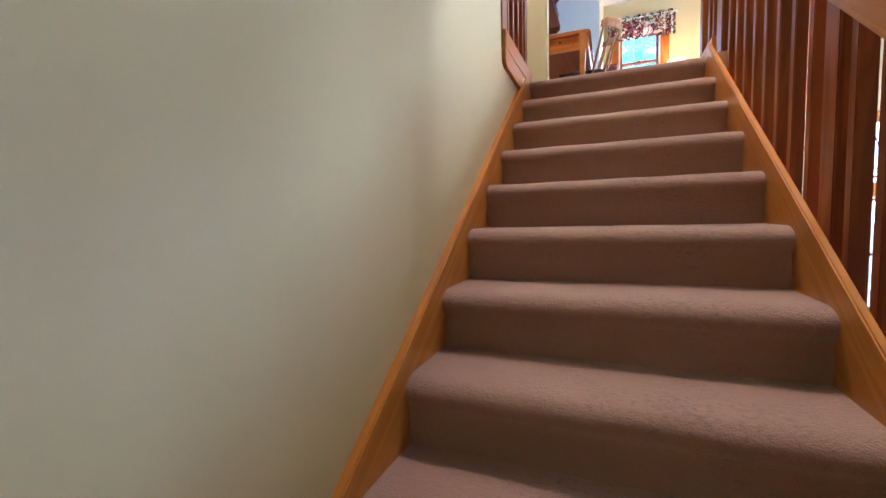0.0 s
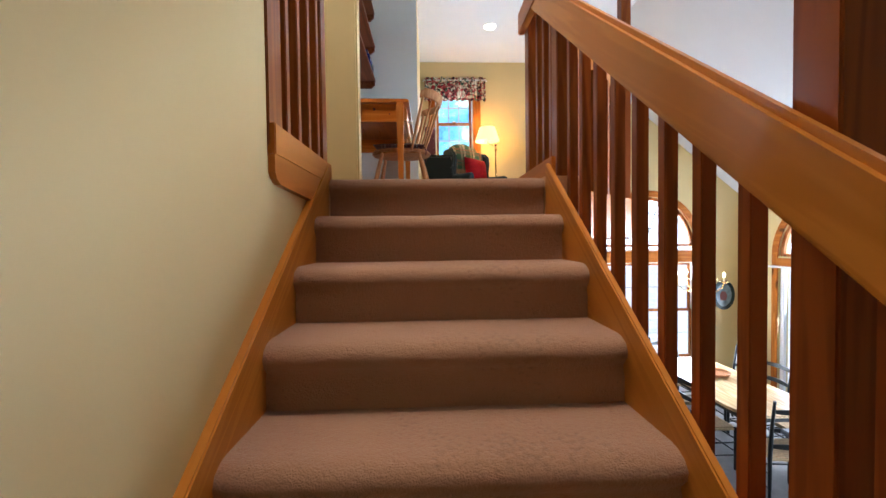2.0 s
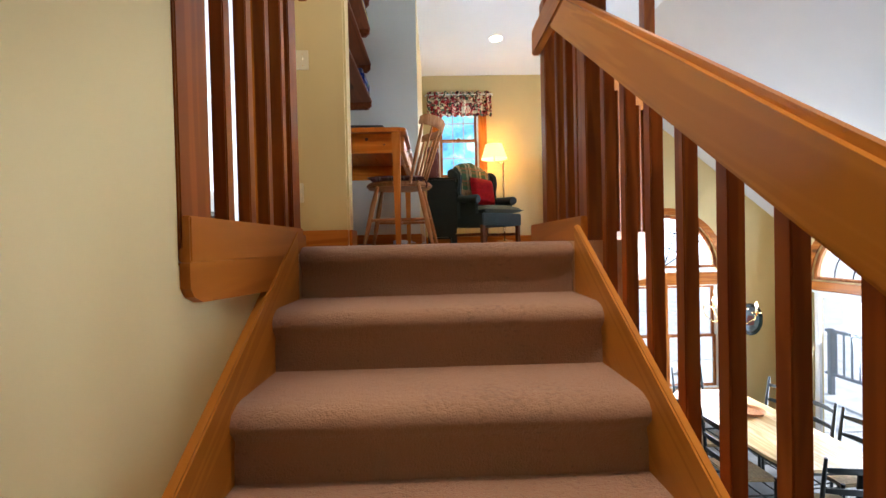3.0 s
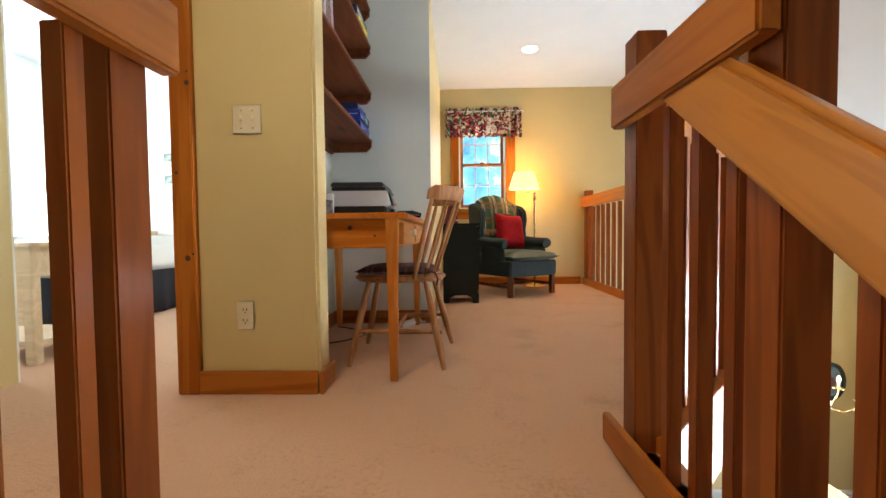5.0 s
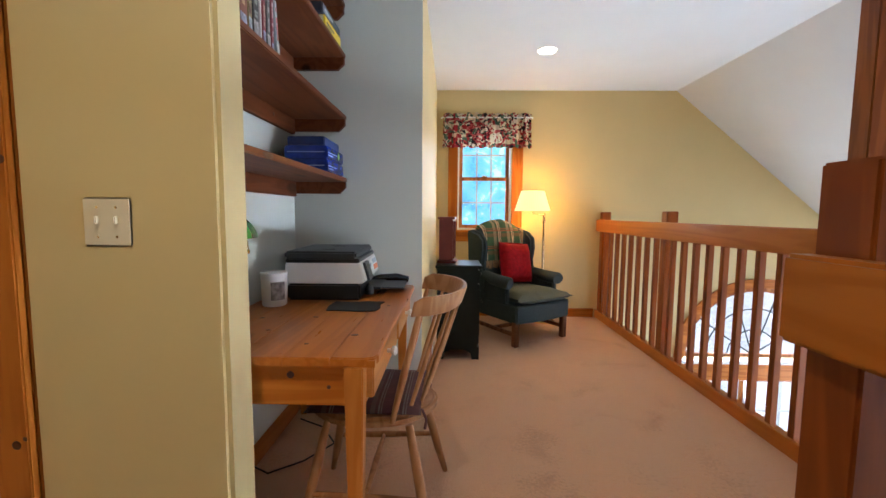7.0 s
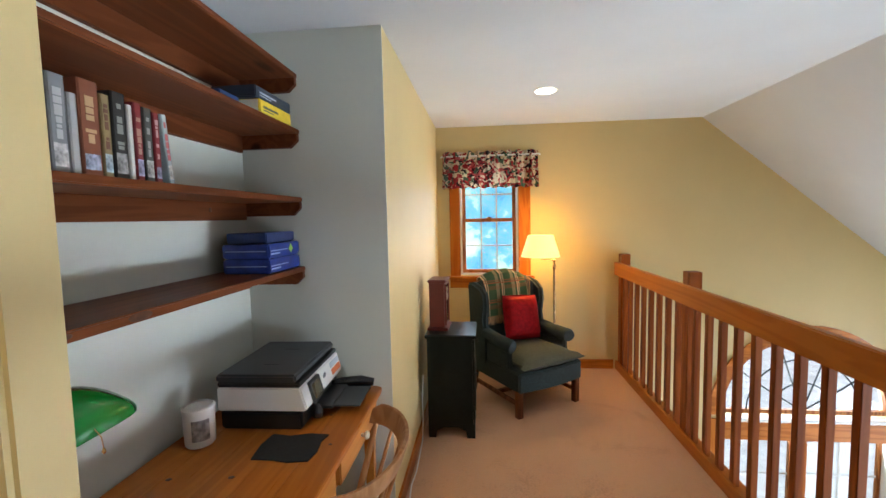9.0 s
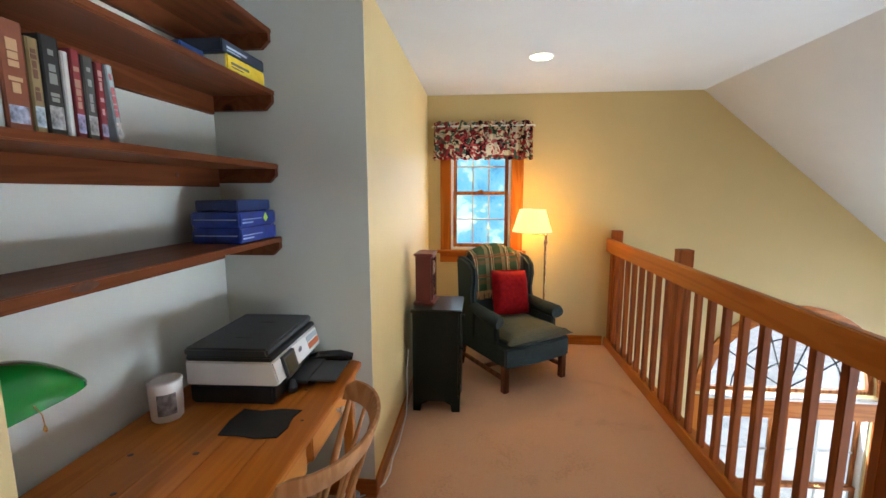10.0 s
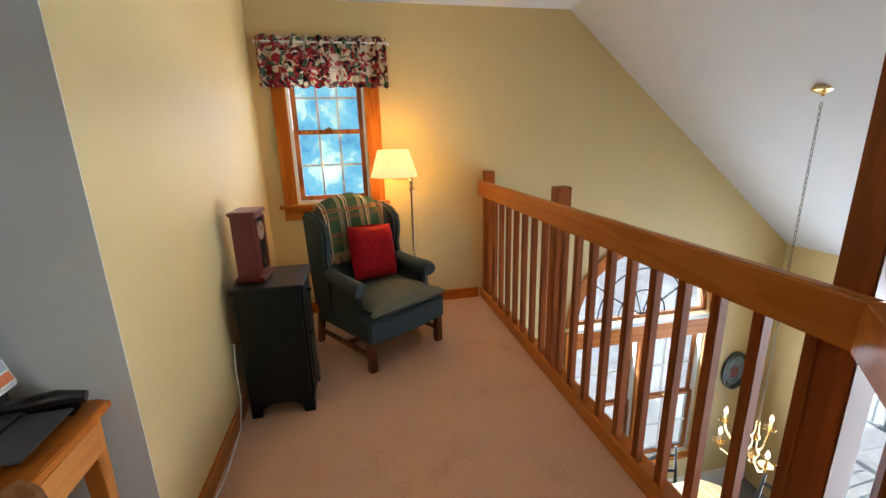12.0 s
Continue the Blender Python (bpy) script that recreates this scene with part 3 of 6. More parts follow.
def half_round(name, label, m, r=0.80):
    """A half-round light with a fan of bars; x runs along the wall, y outward, its centre at the origin."""
    th = thing(name, label, "window", m=m)
    bm = bmesh.new()
    n = 24
    for r0, r1, y0, y1, nm, mt in ((r, r + 0.10, -0.02, 0.0, "casing", M_WX), (r - 0.05, r - 0.002, 0.03, 0.07, "sash", M_SASH)):
        bm = bmesh.new()
        for i in range(n):
            a, b = math.pi * i / n, math.pi * (i + 1) / n
            prism(bm, [(r0 * math.cos(a), r0 * math.sin(a)), (r1 * math.cos(a), r1 * math.sin(a)), (r1 * math.cos(b), r1 * math.sin(b)), (r0 * math.cos(b), r0 * math.sin(b))], "y", y0, y1)
        bmesh.ops.remove_doubles(bm, verts=bm.verts, dist=0.0005)
        if nm == "sash":
            box(bm, -r + 0.05, 0.03, 0.0, r - 0.05, 0.07, 0.04)
        part(nm, bm, mt, th)
    bm = bmesh.new()
    for a in (36, 72, 108, 144):
        c, s_ = math.cos(radians(a)), math.sin(radians(a))
        tube(bm, [(0.02 * c, 0.045, 0.04), (0.40 * c, 0.045, 0.40 * s_), (0.75 * c, 0.045, 0.75 * s_)], 0.008, 6)
    for rr in (0.28, 0.52):
        tube(bm, [(rr * math.cos(math.pi * i / 16), 0.045, 0.03 + rr * math.sin(math.pi * i / 16)) for i in range(17)], 0.008, 6)
    part("muntins", bm, M_BLACK, th)
    bm = bmesh.new()
    prism(bm, [((r - 0.03) * math.cos(math.pi * i / n), (r - 0.03) * math.sin(math.pi * i / n)) for i in range(n + 1)], "y", 0.055, 0.058)
    pane = part("pane", bm, M_GLASS, th)
    pane.visible_shadow = False
    return th


half_round("window_arch", "half-round window with leaded fan bars and fir casing", pose(3.42, YF, -0.45))
half_round("window_arch", "half-round window with leaded fan bars and fir casing", pose(XS, 3.32, -0.60, 0, 0, -90))
# assumed arch, out of view
half_round("window_arch", "half-round window with leaded fan bars and fir casing", pose(XS, 0.6, -0.60, 0, 0, -90))


def glass_door(yc):
    th = thing("glass_door", "white framed sliding glass door", "door", m=pose(XS, yc, LOW, 0, 0, -90))
    h, w = 2.07, 1.60
    for x0, x1, yy in ((-w / 2, 0.03, 0.05), (-0.03, w / 2, 0.10)):
        bm = bmesh.new()
        f = 0.075
        for a in ((x0, 0, x0 + f, h), (x1 - f, 0, x1, h), (x0 + f, 0, x1 - f, f + 0.03), (x0 + f, h - f, x1 - f, h)):
            box(bm, a[0], yy - 0.02, a[1], a[2], yy + 0.02, a[3], 0.004)
        leaf = part("leaf", bm, M_VINYL, th)
        p = boxed("pane", M_GLASS, leaf, x0 + f, yy - 0.004, f + 0.03, x1 - f, yy + 0.004, h - f, bevel=0)
        p.visible_shadow = False
    boxed("handle", M_VINYL, th, -0.02, 0.0, 0.95, 0.01, 0.03, 1.15)
    bm = bmesh.new()
    tube(bm, [(-w / 2 - 0.12, -0.05, h + 0.01), (w / 2 + 0.12, -0.05, h + 0.01)], 0.016)
    part("blind_rail", bm, M_VINYL, th)
    return th


for yc in (3.32, 0.6):
    glass_door(yc)
    trim("door_casing", XS - 0.02, yc - 0.90, LOW, XS, yc - 0.80, -0.60, mat=M_KZ)
    trim("door_casing", XS - 0.02, yc + 0.80, LOW, XS, yc + 0.90, -0.60, mat=M_KZ)
    trim("door_band", XS - 0.022, yc - 0.80, -0.76, XS, yc + 0.80, -0.62, mat=M_WY)

# ---- outside ----
M_DECK = plain("bleached_deck", (0.85, 0.85, 0.84), 0.8, 0, 4.0, 0.15)
boxed("ground", M_DECK, None, -300, YF + 0.2, LOW - 0.5, 300, 400, LOW - 0.25, bevel=0)
tagged(bpy.data.objects["ground"], "pale ground outside the house", "ground", "", "structure")
boxed("ground", M_DECK, None, XS + 0.17, -200, LOW - 0.5, 300, YF + 0.2, LOW - 0.26, bevel=0)
tagged(bpy.data.objects["ground.001"], "pale ground outside the house", "ground", "", "structure")


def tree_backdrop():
    m, t, p = material("glowing_foliage_sheet")
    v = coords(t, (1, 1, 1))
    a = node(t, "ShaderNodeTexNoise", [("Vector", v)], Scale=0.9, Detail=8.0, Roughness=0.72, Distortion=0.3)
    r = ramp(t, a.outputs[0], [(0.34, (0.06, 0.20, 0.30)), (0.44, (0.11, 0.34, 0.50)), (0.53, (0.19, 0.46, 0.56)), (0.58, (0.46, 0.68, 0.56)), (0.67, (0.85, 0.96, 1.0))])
    # black base: the daylight on the trees is all emission
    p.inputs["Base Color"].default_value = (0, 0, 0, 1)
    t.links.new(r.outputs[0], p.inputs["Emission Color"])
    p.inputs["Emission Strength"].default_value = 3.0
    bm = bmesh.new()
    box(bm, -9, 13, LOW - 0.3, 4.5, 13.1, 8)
    structure("backdrop_trees", bm, m, "flat glowing sheet coloured as distant trees", "backdrop")


tree_backdrop()
# glowing sheets stand in for overexposed daylight outside the great room
M_WHITEOUT = emitter("white_glow_sheet", (0.88, 0.94, 1.0), 2.6)
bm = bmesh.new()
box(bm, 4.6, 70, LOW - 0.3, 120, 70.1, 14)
structure("backdrop_end", bm, M_WHITEOUT, "glowing white sheet in place of the distance", "backdrop")
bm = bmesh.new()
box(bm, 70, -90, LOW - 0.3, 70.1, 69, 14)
structure("backdrop_side", bm, M_WHITEOUT, "glowing white sheet in place of the distance", "backdrop")

M_FENCE = plain("grey_metal_railing", (0.20, 0.23, 0.27), 0.4, 0, 5.0, 0.1)
fence = thing("deck_railing", "dark deck railing with thin balusters", "railing", m=pose(7.6, 3, LOW))
for z in (0.12, 0.95):
    bm = bmesh.new()
    box(bm, -0.03, -3.5, z, 0.03, 3.5, z + 0.05, 0.004)
    part("rail", bm, M_FENCE, fence)
bm = bmesh.new()
box(bm, -0.012, -0.012, 0.12, 0.012, 0.012, 0.97)
me = bpy.data.meshes.new("post")
bm.to_mesh(me)
bm.free()
me.materials.append(M_FENCE)
for i in range(47):
    o = new("post", me)
    o.parent = fence
    o.location = (0, -3.45 + 0.15 * i, 0)
for y in (-3.4, 0, 3.4):
    boxed("foot_post", M_FENCE, fence, -0.04, y - 0.04, -0.26, 0.04, y + 0.04, 1.02)


M_TEAL = plain("teal_plastic", (0.03, 0.22, 0.26), 0.4, 0, 6.0, 0.12)


def deck_chair(x, y, turn):
    """A slatted deck chair with a sloping fan back."""
    th = thing("deck_chair", "teal slatted deck chair standing on the deck", "chair", "deck chairs", m=pose(x, y, LOW - 0.26, 0, 0, turn))
    for s_ in (-0.27, 0.27):
        bm = bmesh.new()
        prism(bm, [(-0.35, 0.0), (-0.27, 0.0), (-0.25, 0.30), (0.42, 0.05), (0.45, 0.13), (-0.35, 0.42)], "x", s_ - 0.012, s_ + 0.012)
        part("side_leg", bm, M_TEAL, th)
        boxed("armrest", M_TEAL, th, s_ - 0.06, -0.38, 0.56, s_ + 0.06, 0.30, 0.58, bevel=0.005)
        boxed("arm_post", M_TEAL, th, s_ - 0.03, -0.33, 0.38, s_ + 0.03, -0.28, 0.56)
        boxed("arm_post", M_TEAL, th, s_ - 0.03, 0.22, 0.12, s_ + 0.03, 0.27, 0.56)
    for i in range(6):
        yy = -0.34 + 0.095 * i
        zz = 0.415 - 0.033 * i
        boxed("seat_slat", M_TEAL, th, -0.27, yy, zz, 0.27, yy + 0.08, zz + 0.018)
    for i in range(5):
        u = -0.22 + 0.11 * i
        bm = bmesh.new()
        h = 0.98 - 1.6 * u * u
        prism(bm, [(0.20, 0.24), (0.225, 0.24), (0.225 + 0.42 * (h - 0.24), h), (0.20 + 0.42 * (h - 0.24), h)], "x", u - 0.045, u + 0.045)
        part("back_slat", bm, M_TEAL, th)
    return th


dc = deck_chair(6.5, 3.2, -70)
copy_thing(dc, pose(6.55, 1.9, LOW - 0.26, 0, 0, -110))
copy_thing(dc, pose(6.5, 0.6, LOW - 0.26, 0, 0, -85))

# ---- loft: alcove shelves and desk ----
def shelf(z, y1=2.425):
    """A deep pine shelf on cleats with clipped front corners."""
    th = thing("wall_shelf", "dark stained pine shelf on cleats across the alcove", "shelf", "alcove shelves", m=pose(-0.7, 1.8, z))
    boxed("board", M_SHELF, th, -0.163, -0.59, -0.024, 0.135, 0.625, 0.0, bevel=0.004)
    boxed("back_cleat", M_SHELF, th, -0.163, -0.585, -0.105, -0.14, 0.60, -0.024)
    bm = bmesh.new()
    prism(bm, [(-0.163, -0.024), (-0.163, -0.088), (0.095, -0.088), (0.13, -0.055), (0.13, -0.024)], "y", 0.60, 0.625)
    part("side_cleat", bm, M_SHELF, th)
    bm = bmesh.new()
    prism(bm, [(-0.163, -0.024), (-0.163, -0.088), (0.095, -0.088), (0.13, -0.055), (0.13, -0.024)], "y", -0.59, -0.565)
    part("side_cleat", bm, M_SHELF, th)
    return th


shelves = []
for z in (1.328, 1.665, 1.99, 2.252):
    shelves.append(shelf(z))

def book(x, y, z, w, h, d, color, lean=0.0, flat=False, group="books on the alcove shelf", band=None, label="hardback book"):
    """A book whose spine faces the room (+x)."""
    th = thing("book", label, "book", group, m=pose(x, y, z, lean, 0, 0))
    cover = plain("book_cover", tuple(0.6 * c for c in color), 0.45, 0, 30.0, 0.08)
    bm = bmesh.new()
    box(bm, -d, 0, 0, 0, 0.003, h, 0.001)
    box(bm, -d, w - 0.003, 0, 0, w, h, 0.001)
    box(bm, -0.004, 0.003, 0, 0.001, w - 0.003, h, 0.001)
    part("cover", bm, cover, th)
    boxed("pages", M_PAGE, th, -d + 0.004, 0.003, 0.004, -0.004, w - 0.003, h - 0.004, bevel=0)
    if band:
        mb = plain("book_band", band, 0.5)
        bm = bmesh.new()
        z0 = 0.34
        while z0 < 0.86:
            dz = random.uniform(0.03, 0.11)
            k = random.uniform(0.22, 0.36)
            box(bm, 0.001, w * k, h * z0, 0.0018, w * (1 - k), h * (z0 + dz))
            z0 += dz + random.choice((0.012, 0.015, 0.09))
        part("spine_lettering", bm, mb, th)
        boxed("jacket_picture", plain("jacket_print", tuple(min(1, 0.25 + 0.5 * c) for c in reversed(color)), 0.5, 0, 60.0, 0.7), th, 0.001, w * 0.12, h * 0.06, 0.0016, w * 0.88, h * random.uniform(0.2, 0.3), bevel=0)
    return th


M_PAGE = plain("book_pages", (0.72, 0.66, 0.52), 0.8, 0, 200.0, 0.1)
BOOKS = [
    (0.030, 0.215, (0.30, 0.31, 0.33), None, "grey hardback book"), (0.034, 0.235, (0.30, 0.32, 0.33), (0.4, 0.4, 0.4), "pale grey hardback book"),
    (0.018, 0.20, (0.55, 0.56, 0.56), None, "thin light grey book"), (0.044, 0.245, (0.30, 0.09, 0.04), (0.45, 0.30, 0.16), "thick rust brown novel"),
    (0.022, 0.222, (0.36, 0.27, 0.12), (0.12, 0.05, 0.03), "ochre spined book"), (0.036, 0.24, (0.02, 0.02, 0.02), (0.22, 0.24, 0.22), "thick black thriller"),
    (0.014, 0.215, (0.80, 0.78, 0.74), None, "thin white book"), (0.022, 0.228, (0.33, 0.03, 0.04), (0.35, 0.2, 0.15), "dark red book"),
    (0.026, 0.222, (0.08, 0.09, 0.08), (0.25, 0.25, 0.25), "charcoal book"), (0.020, 0.215, (0.28, 0.02, 0.03), (0.45, 0.3, 0.3), "crimson book"),
    (0.018, 0.218, (0.55, 0.65, 0.66), (0.4, 0.1, 0.1), "pale blue book")]
y = 1.235
for w, h, c, b, lb in BOOKS:
    last = lb.startswith("pale blue")
    book(-0.60, y + (0.022 if last else 0), 1.667, w * 1.16, h * 0.9, 0.15, c, 6 if last else 0, band=b, label=lb + (" leaning on the row of books" if last else " standing upright on the shelf"))
    y += w * 1.16 + 0.004


def lying(name, label, x0, y0, z, x1, y1, h, color, stripe=None):
    th = thing(name, label, "book" if name == "book" else "box", m=pose((x0 + x1) / 2, (y0 + y1) / 2, z))
    hx, hy = (x1 - x0) / 2, (y1 - y0) / 2
    boxed("body", plain("box_card", color, 0.4, 0, 25.0, 0.15), th, -hx, -hy, 0, hx, hy, h, bevel=0.004)
    if stripe:
        ms = plain("box_stripe", stripe, 0.45)
        boxed("print", ms, th, hx, -hy * 0.8, h * 0.42, hx + 0.0012, hy * 0.1, h * 0.58, bevel=0)
        boxed("print", ms, th, hx, -hy * 0.8, h * 0.22, hx + 0.0012, -hy * 0.2, h * 0.30, bevel=0)
    return th


def ream(z, top):
    th = thing("paper_ream", "blue wrapped ream of printer paper on the shelf", "paper", "paper reams", m=pose(-0.685, 2.255, z))
    mb = plain("blue_wrapper", (0.015, 0.035, 0.22), 0.25, 0, 40.0, 0.3)
    boxed("wrapper", mb, th, -0.105, -0.145, 0, 0.105, 0.145, 0.062, bevel=0.006)
    bm = bmesh.new()
    box(bm, 0.105, -0.13, 0.030, 0.1063, 0.02, 0.034)
    box(bm, 0.105, -0.13, 0.016, 0.1063, -0.05, 0.022)
    box(bm, -0.09, -0.1463, 0.030, 0.09, -0.145, 0.034)
    part("print", bm, plain("pale_blue_print", (0.25, 0.35, 0.65), 0.4), th)
    if top:
        bm = bmesh.new()
        prism(bm, [(0.03, 0.031), (0.05, 0.055), (0.07, 0.031), (0.05, 0.012)], "x", 0.1055, 0.1068)
        part("green_mark", bm, plain("lime_print", (0.30, 0.55, 0.04), 0.4), th, "lime green diamond mark")


ream(1.330, False)
ream(1.394, True)
bmx = lying("flat_case", "flat dark blue case on the paper reams", -0.78, 2.13, 1.458, -0.60, 2.39, 0.045, (0.012, 0.03, 0.12))
lying("book", "thick yellow and white manual lying flat", -0.77, 2.09, 1.992, -0.575, 2.36, 0.055, (0.75, 0.55, 0.03), (0.1, 0.1, 0.1))
lying("book", "thick black and blue manual lying flat", -0.77, 2.07, 2.049, -0.58, 2.37, 0.048, (0.02, 0.03, 0.05), (0.45, 0.5, 0.6))
lying("book", "blue hardback lying flat on a manual", -0.80, 1.93, 2.049, -0.64, 2.055, 0.05, (0.015, 0.06, 0.20))
bpy.data.objects["book.%03d" % 13].location.z += -0.057
boxed("pages", M_PAGE, bpy.data.objects["book.011"], -0.094, -0.1362, 0.004, 0.090, -0.1352, 0.051, bevel=0)

desk = thing("desk", "honey pine writing desk with two drawers and tapered legs", "desk", m=pose(-0.513, 1.80, 0))
top = boxed("top", M_DESKY, desk, -0.325, -0.586, 0.713, 0.322, 0.590, 0.732, bevel=0)
for i in range(5):
    x0 = -0.327 + 0.131 * i
    bm = bmesh.new()
    if i < 4:
        box(bm, x0, -0.588, 0.714, x0 + 0.1304, 0.592, 0.74)
    else:
        x1, c = x0 + 0.1304, 0.035
        prism(bm, [(x0, -0.588), (x1 - c, -0.588), (x1 - 0.01, -0.588 + 0.01), (x1, -0.588 + c), (x1, 0.592 - c), (x1 - 0.01, 0.582), (x1 - c, 0.592), (x0, 0.592)], "z", 0.714, 0.74)
    bmesh.ops.bevel(bm, geom=[e for e in bm.edges if abs(e.verts[0].co.z - e.verts[1].co.z) < 1e-5], offset=0.0035 if i == 4 else 0.0015, segments=2, affect="EDGES")
    part("board", bm, M_DESKY, top)
boxed("apron", M_DESKX, desk, -0.30, -0.55, 0.585, 0.285, -0.532, 0.712, label="pine end apron with a dark knot")
boxed("apron", M_DESKX, desk, -0.30, 0.54, 0.585, 0.285, 0.558, 0.712)
boxed("apron", M_DESKY, desk, -0.31, -0.53, 0.585, -0.292, 0.54, 0.712)
boxed("rail", M_DESKY, desk, 0.268, -0.53, 0.695, 0.286, 0.54, 0.712)
boxed("rail", M_DESKY, desk, 0.268, -0.53, 0.585, 0.286, 0.54, 0.598)
boxed("rail", M_DESKZ, desk, 0.268, -0.01, 0.598, 0.286, 0.03, 0.695)
for ya, yb in ((-0.53, -0.012), (0.032, 0.54)):
    dr = boxed("drawer", M_DRAWER, desk, 0.27, ya + 0.002, 0.60, 0.308, yb - 0.002, 0.697, bevel=0.004)
    bm = bmesh.new()
    lathe(bm, [(0.008, 0), (0.007, 0.012), (0.016, 0.018), (0.018, 0.026), (0.012, 0.034), (0.002, 0.036)], seg=14)
    for v in bm.verts:
        v.co = Vector((0.308 + v.co.z, (ya + yb) / 2 + v.co.x, 0.655 + v.co.y))
    part("knob", bm, plain("white_porcelain", (0.85, 0.82, 0.74), 0.15), dr, "white porcelain knob", True)
for x, y in ((0.262, -0.562), (0.262, 0.562), (-0.295, -0.562), (-0.295, 0.562)):
    bm = bmesh.new()
    box(bm, x - 0.027, y - 0.027, 0, x + 0.027, y + 0.027, 0.712, 0.003)
    for v in bm.verts:
        if v.co.z < 0.1:
            v.co.x = x + (v.co.x - x) * 0.6
            v.co.y = y + (v.co.y - y) * 0.6
    part("leg", bm, M_DESKZ, desk)

for kx, ky, kr in ((-0.692, 1.628, 0.010), (-0.497, 1.652, 0.011), (-0.296, 1.427, 0.013), (-0.33, 2.08, 0.008), (-0.25, 1.86, 0.007), (-0.60, 1.47, 0.009), (-0.42, 1.33, 0.008)):
    knot(desk, kx, ky, 0.7402, kr, "z", 0.8)
knot(desk, -0.44, 1.25, 0.675, 0.011, "y")
knot(desk, -0.33, 1.25, 0.64, 0.006, "y")
knot(shelves[0], -0.565, 1.43, 1.315, 0.012, "x", 3.2)
knot(shelves[1], -0.840, 2.126, 1.605, 0.010, "x")
knot(shelves[0], -0.565, 1.24, 1.316, 0.006, "x", 2.0)

# ---- windsor chair ----
def windsor():
    th = thing("windsor_chair", "worn pine windsor chair with a comb back at the desk", "chair", m=pose(-0.27, 1.645, 0))
    mw = wood("worn_chair_wood", (0.32, 0.145, 0.058), (0.41, 0.205, 0.088), "z", 0.4, False)
    bm = bmesh.new()
    out = []
    for i in range(28):
        a = 2 * math.pi * i / 28
        r = 0.215 + 0.02 * math.cos(2 * a)
        out.append((r * math.cos(a) * 1.02, r * math.sin(a)))
    prism(bm, out, "z", 0.405, 0.442)
    bmesh.ops.bevel(bm, geom=[e for e in bm.edges if abs(e.verts[0].co.z - e.verts[1].co.z) < 1e-5], offset=0.012, segments=3, affect="EDGES")
    part("seat", bm, mw, th, smooth=True)
    feet = [(0.235, -0.268), (0.268, 0.215), (-0.230, -0.222), (-0.230, 0.215)]
    for fx, fy in feet:
        bm = bmesh.new()
        tx, ty = fx * 0.62, fy * 0.62
        tube(bm, [(tx, ty, 0.41), (tx + (fx - tx) * 0.35, ty + (fy - ty) * 0.35, 0.27), (tx + (fx - tx) * 0.7, ty + (fy - ty) * 0.7, 0.12), (fx, fy, 0)], [0.013, 0.018, 0.017, 0.011], 12)
        part("leg", bm, mw, th, smooth=True)
    for k in (-1, 1):
        bm = bmesh.new()
        tube(bm, [(0.225, k * 0.218, 0.17), (0.0, k * 0.205, 0.17), (-0.208, k * 0.19, 0.17)], [0.009, 0.014, 0.009], 10)
        part("stretcher", bm, mw, th, smooth=True)
    bm = bmesh.new()
    tube(bm, [(0.0, -0.205, 0.17), (0.0, 0, 0.17), (0.0, 0.205, 0.17)], [0.008, 0.013, 0.008], 10)
    part("stretcher", bm, mw, th, smooth=True)
    # curved crest above seven spindles
    def arc(u, z):
        a = u * radians(90)
        k = (z - 0.44) / 0.44
        return Vector((0.075 + 0.10 * k + (0.115 + 0.05 * k) * math.cos(a), (0.185 + 0.075 * k) * math.sin(a), z))
    bm = bmesh.new()
    n = 18
    rows = []
    for i in range(n + 1):
        u = -1.0 + 2.0 * i / n
        a_ = u * radians(90)
        out_dir = Vector((math.cos(a_), math.sin(a_), 0))
        e = min(1, (1.0 - abs(u)) * 6 + 0.72)
        row = []
        for dz, dr in ((0.004, -0.010), (0.056 * e, -0.010), (0.064 * e, -0.004), (0.064 * e, 0.006), (0.056 * e, 0.010), (0.004, 0.010), (-0.002, 0.004), (-0.002, -0.005)):
            row.append(bm.verts.new(arc(u, 0.812 + dz) + out_dir * dr))
        rows.append(row)
    for a, b in zip(rows, rows[1:]):
        for k in range(8):
            bm.faces.new((a[k], a[(k + 1) % 8], b[(k + 1) % 8], b[k]))
    bm.faces.new(rows[0])
    bm.faces.new(rows[-1])
    bmesh.ops.recalc_face_normals(bm, faces=bm.faces)
    part("crest", bm, mw, th, smooth=True)
    for i in range(7):
        u = -0.9 + 1.8 * i / 6
        bm = bmesh.new()
        r = 0.010 if i in (0, 6) else 0.0065
        tube(bm, [arc(u, 0.425), arc(u, 0.60), arc(u, 0.825)], [r, r * 1.35, r * 0.9], 9)
        part("spindle", bm, mw, th, smooth=True)
    return th


windsor()


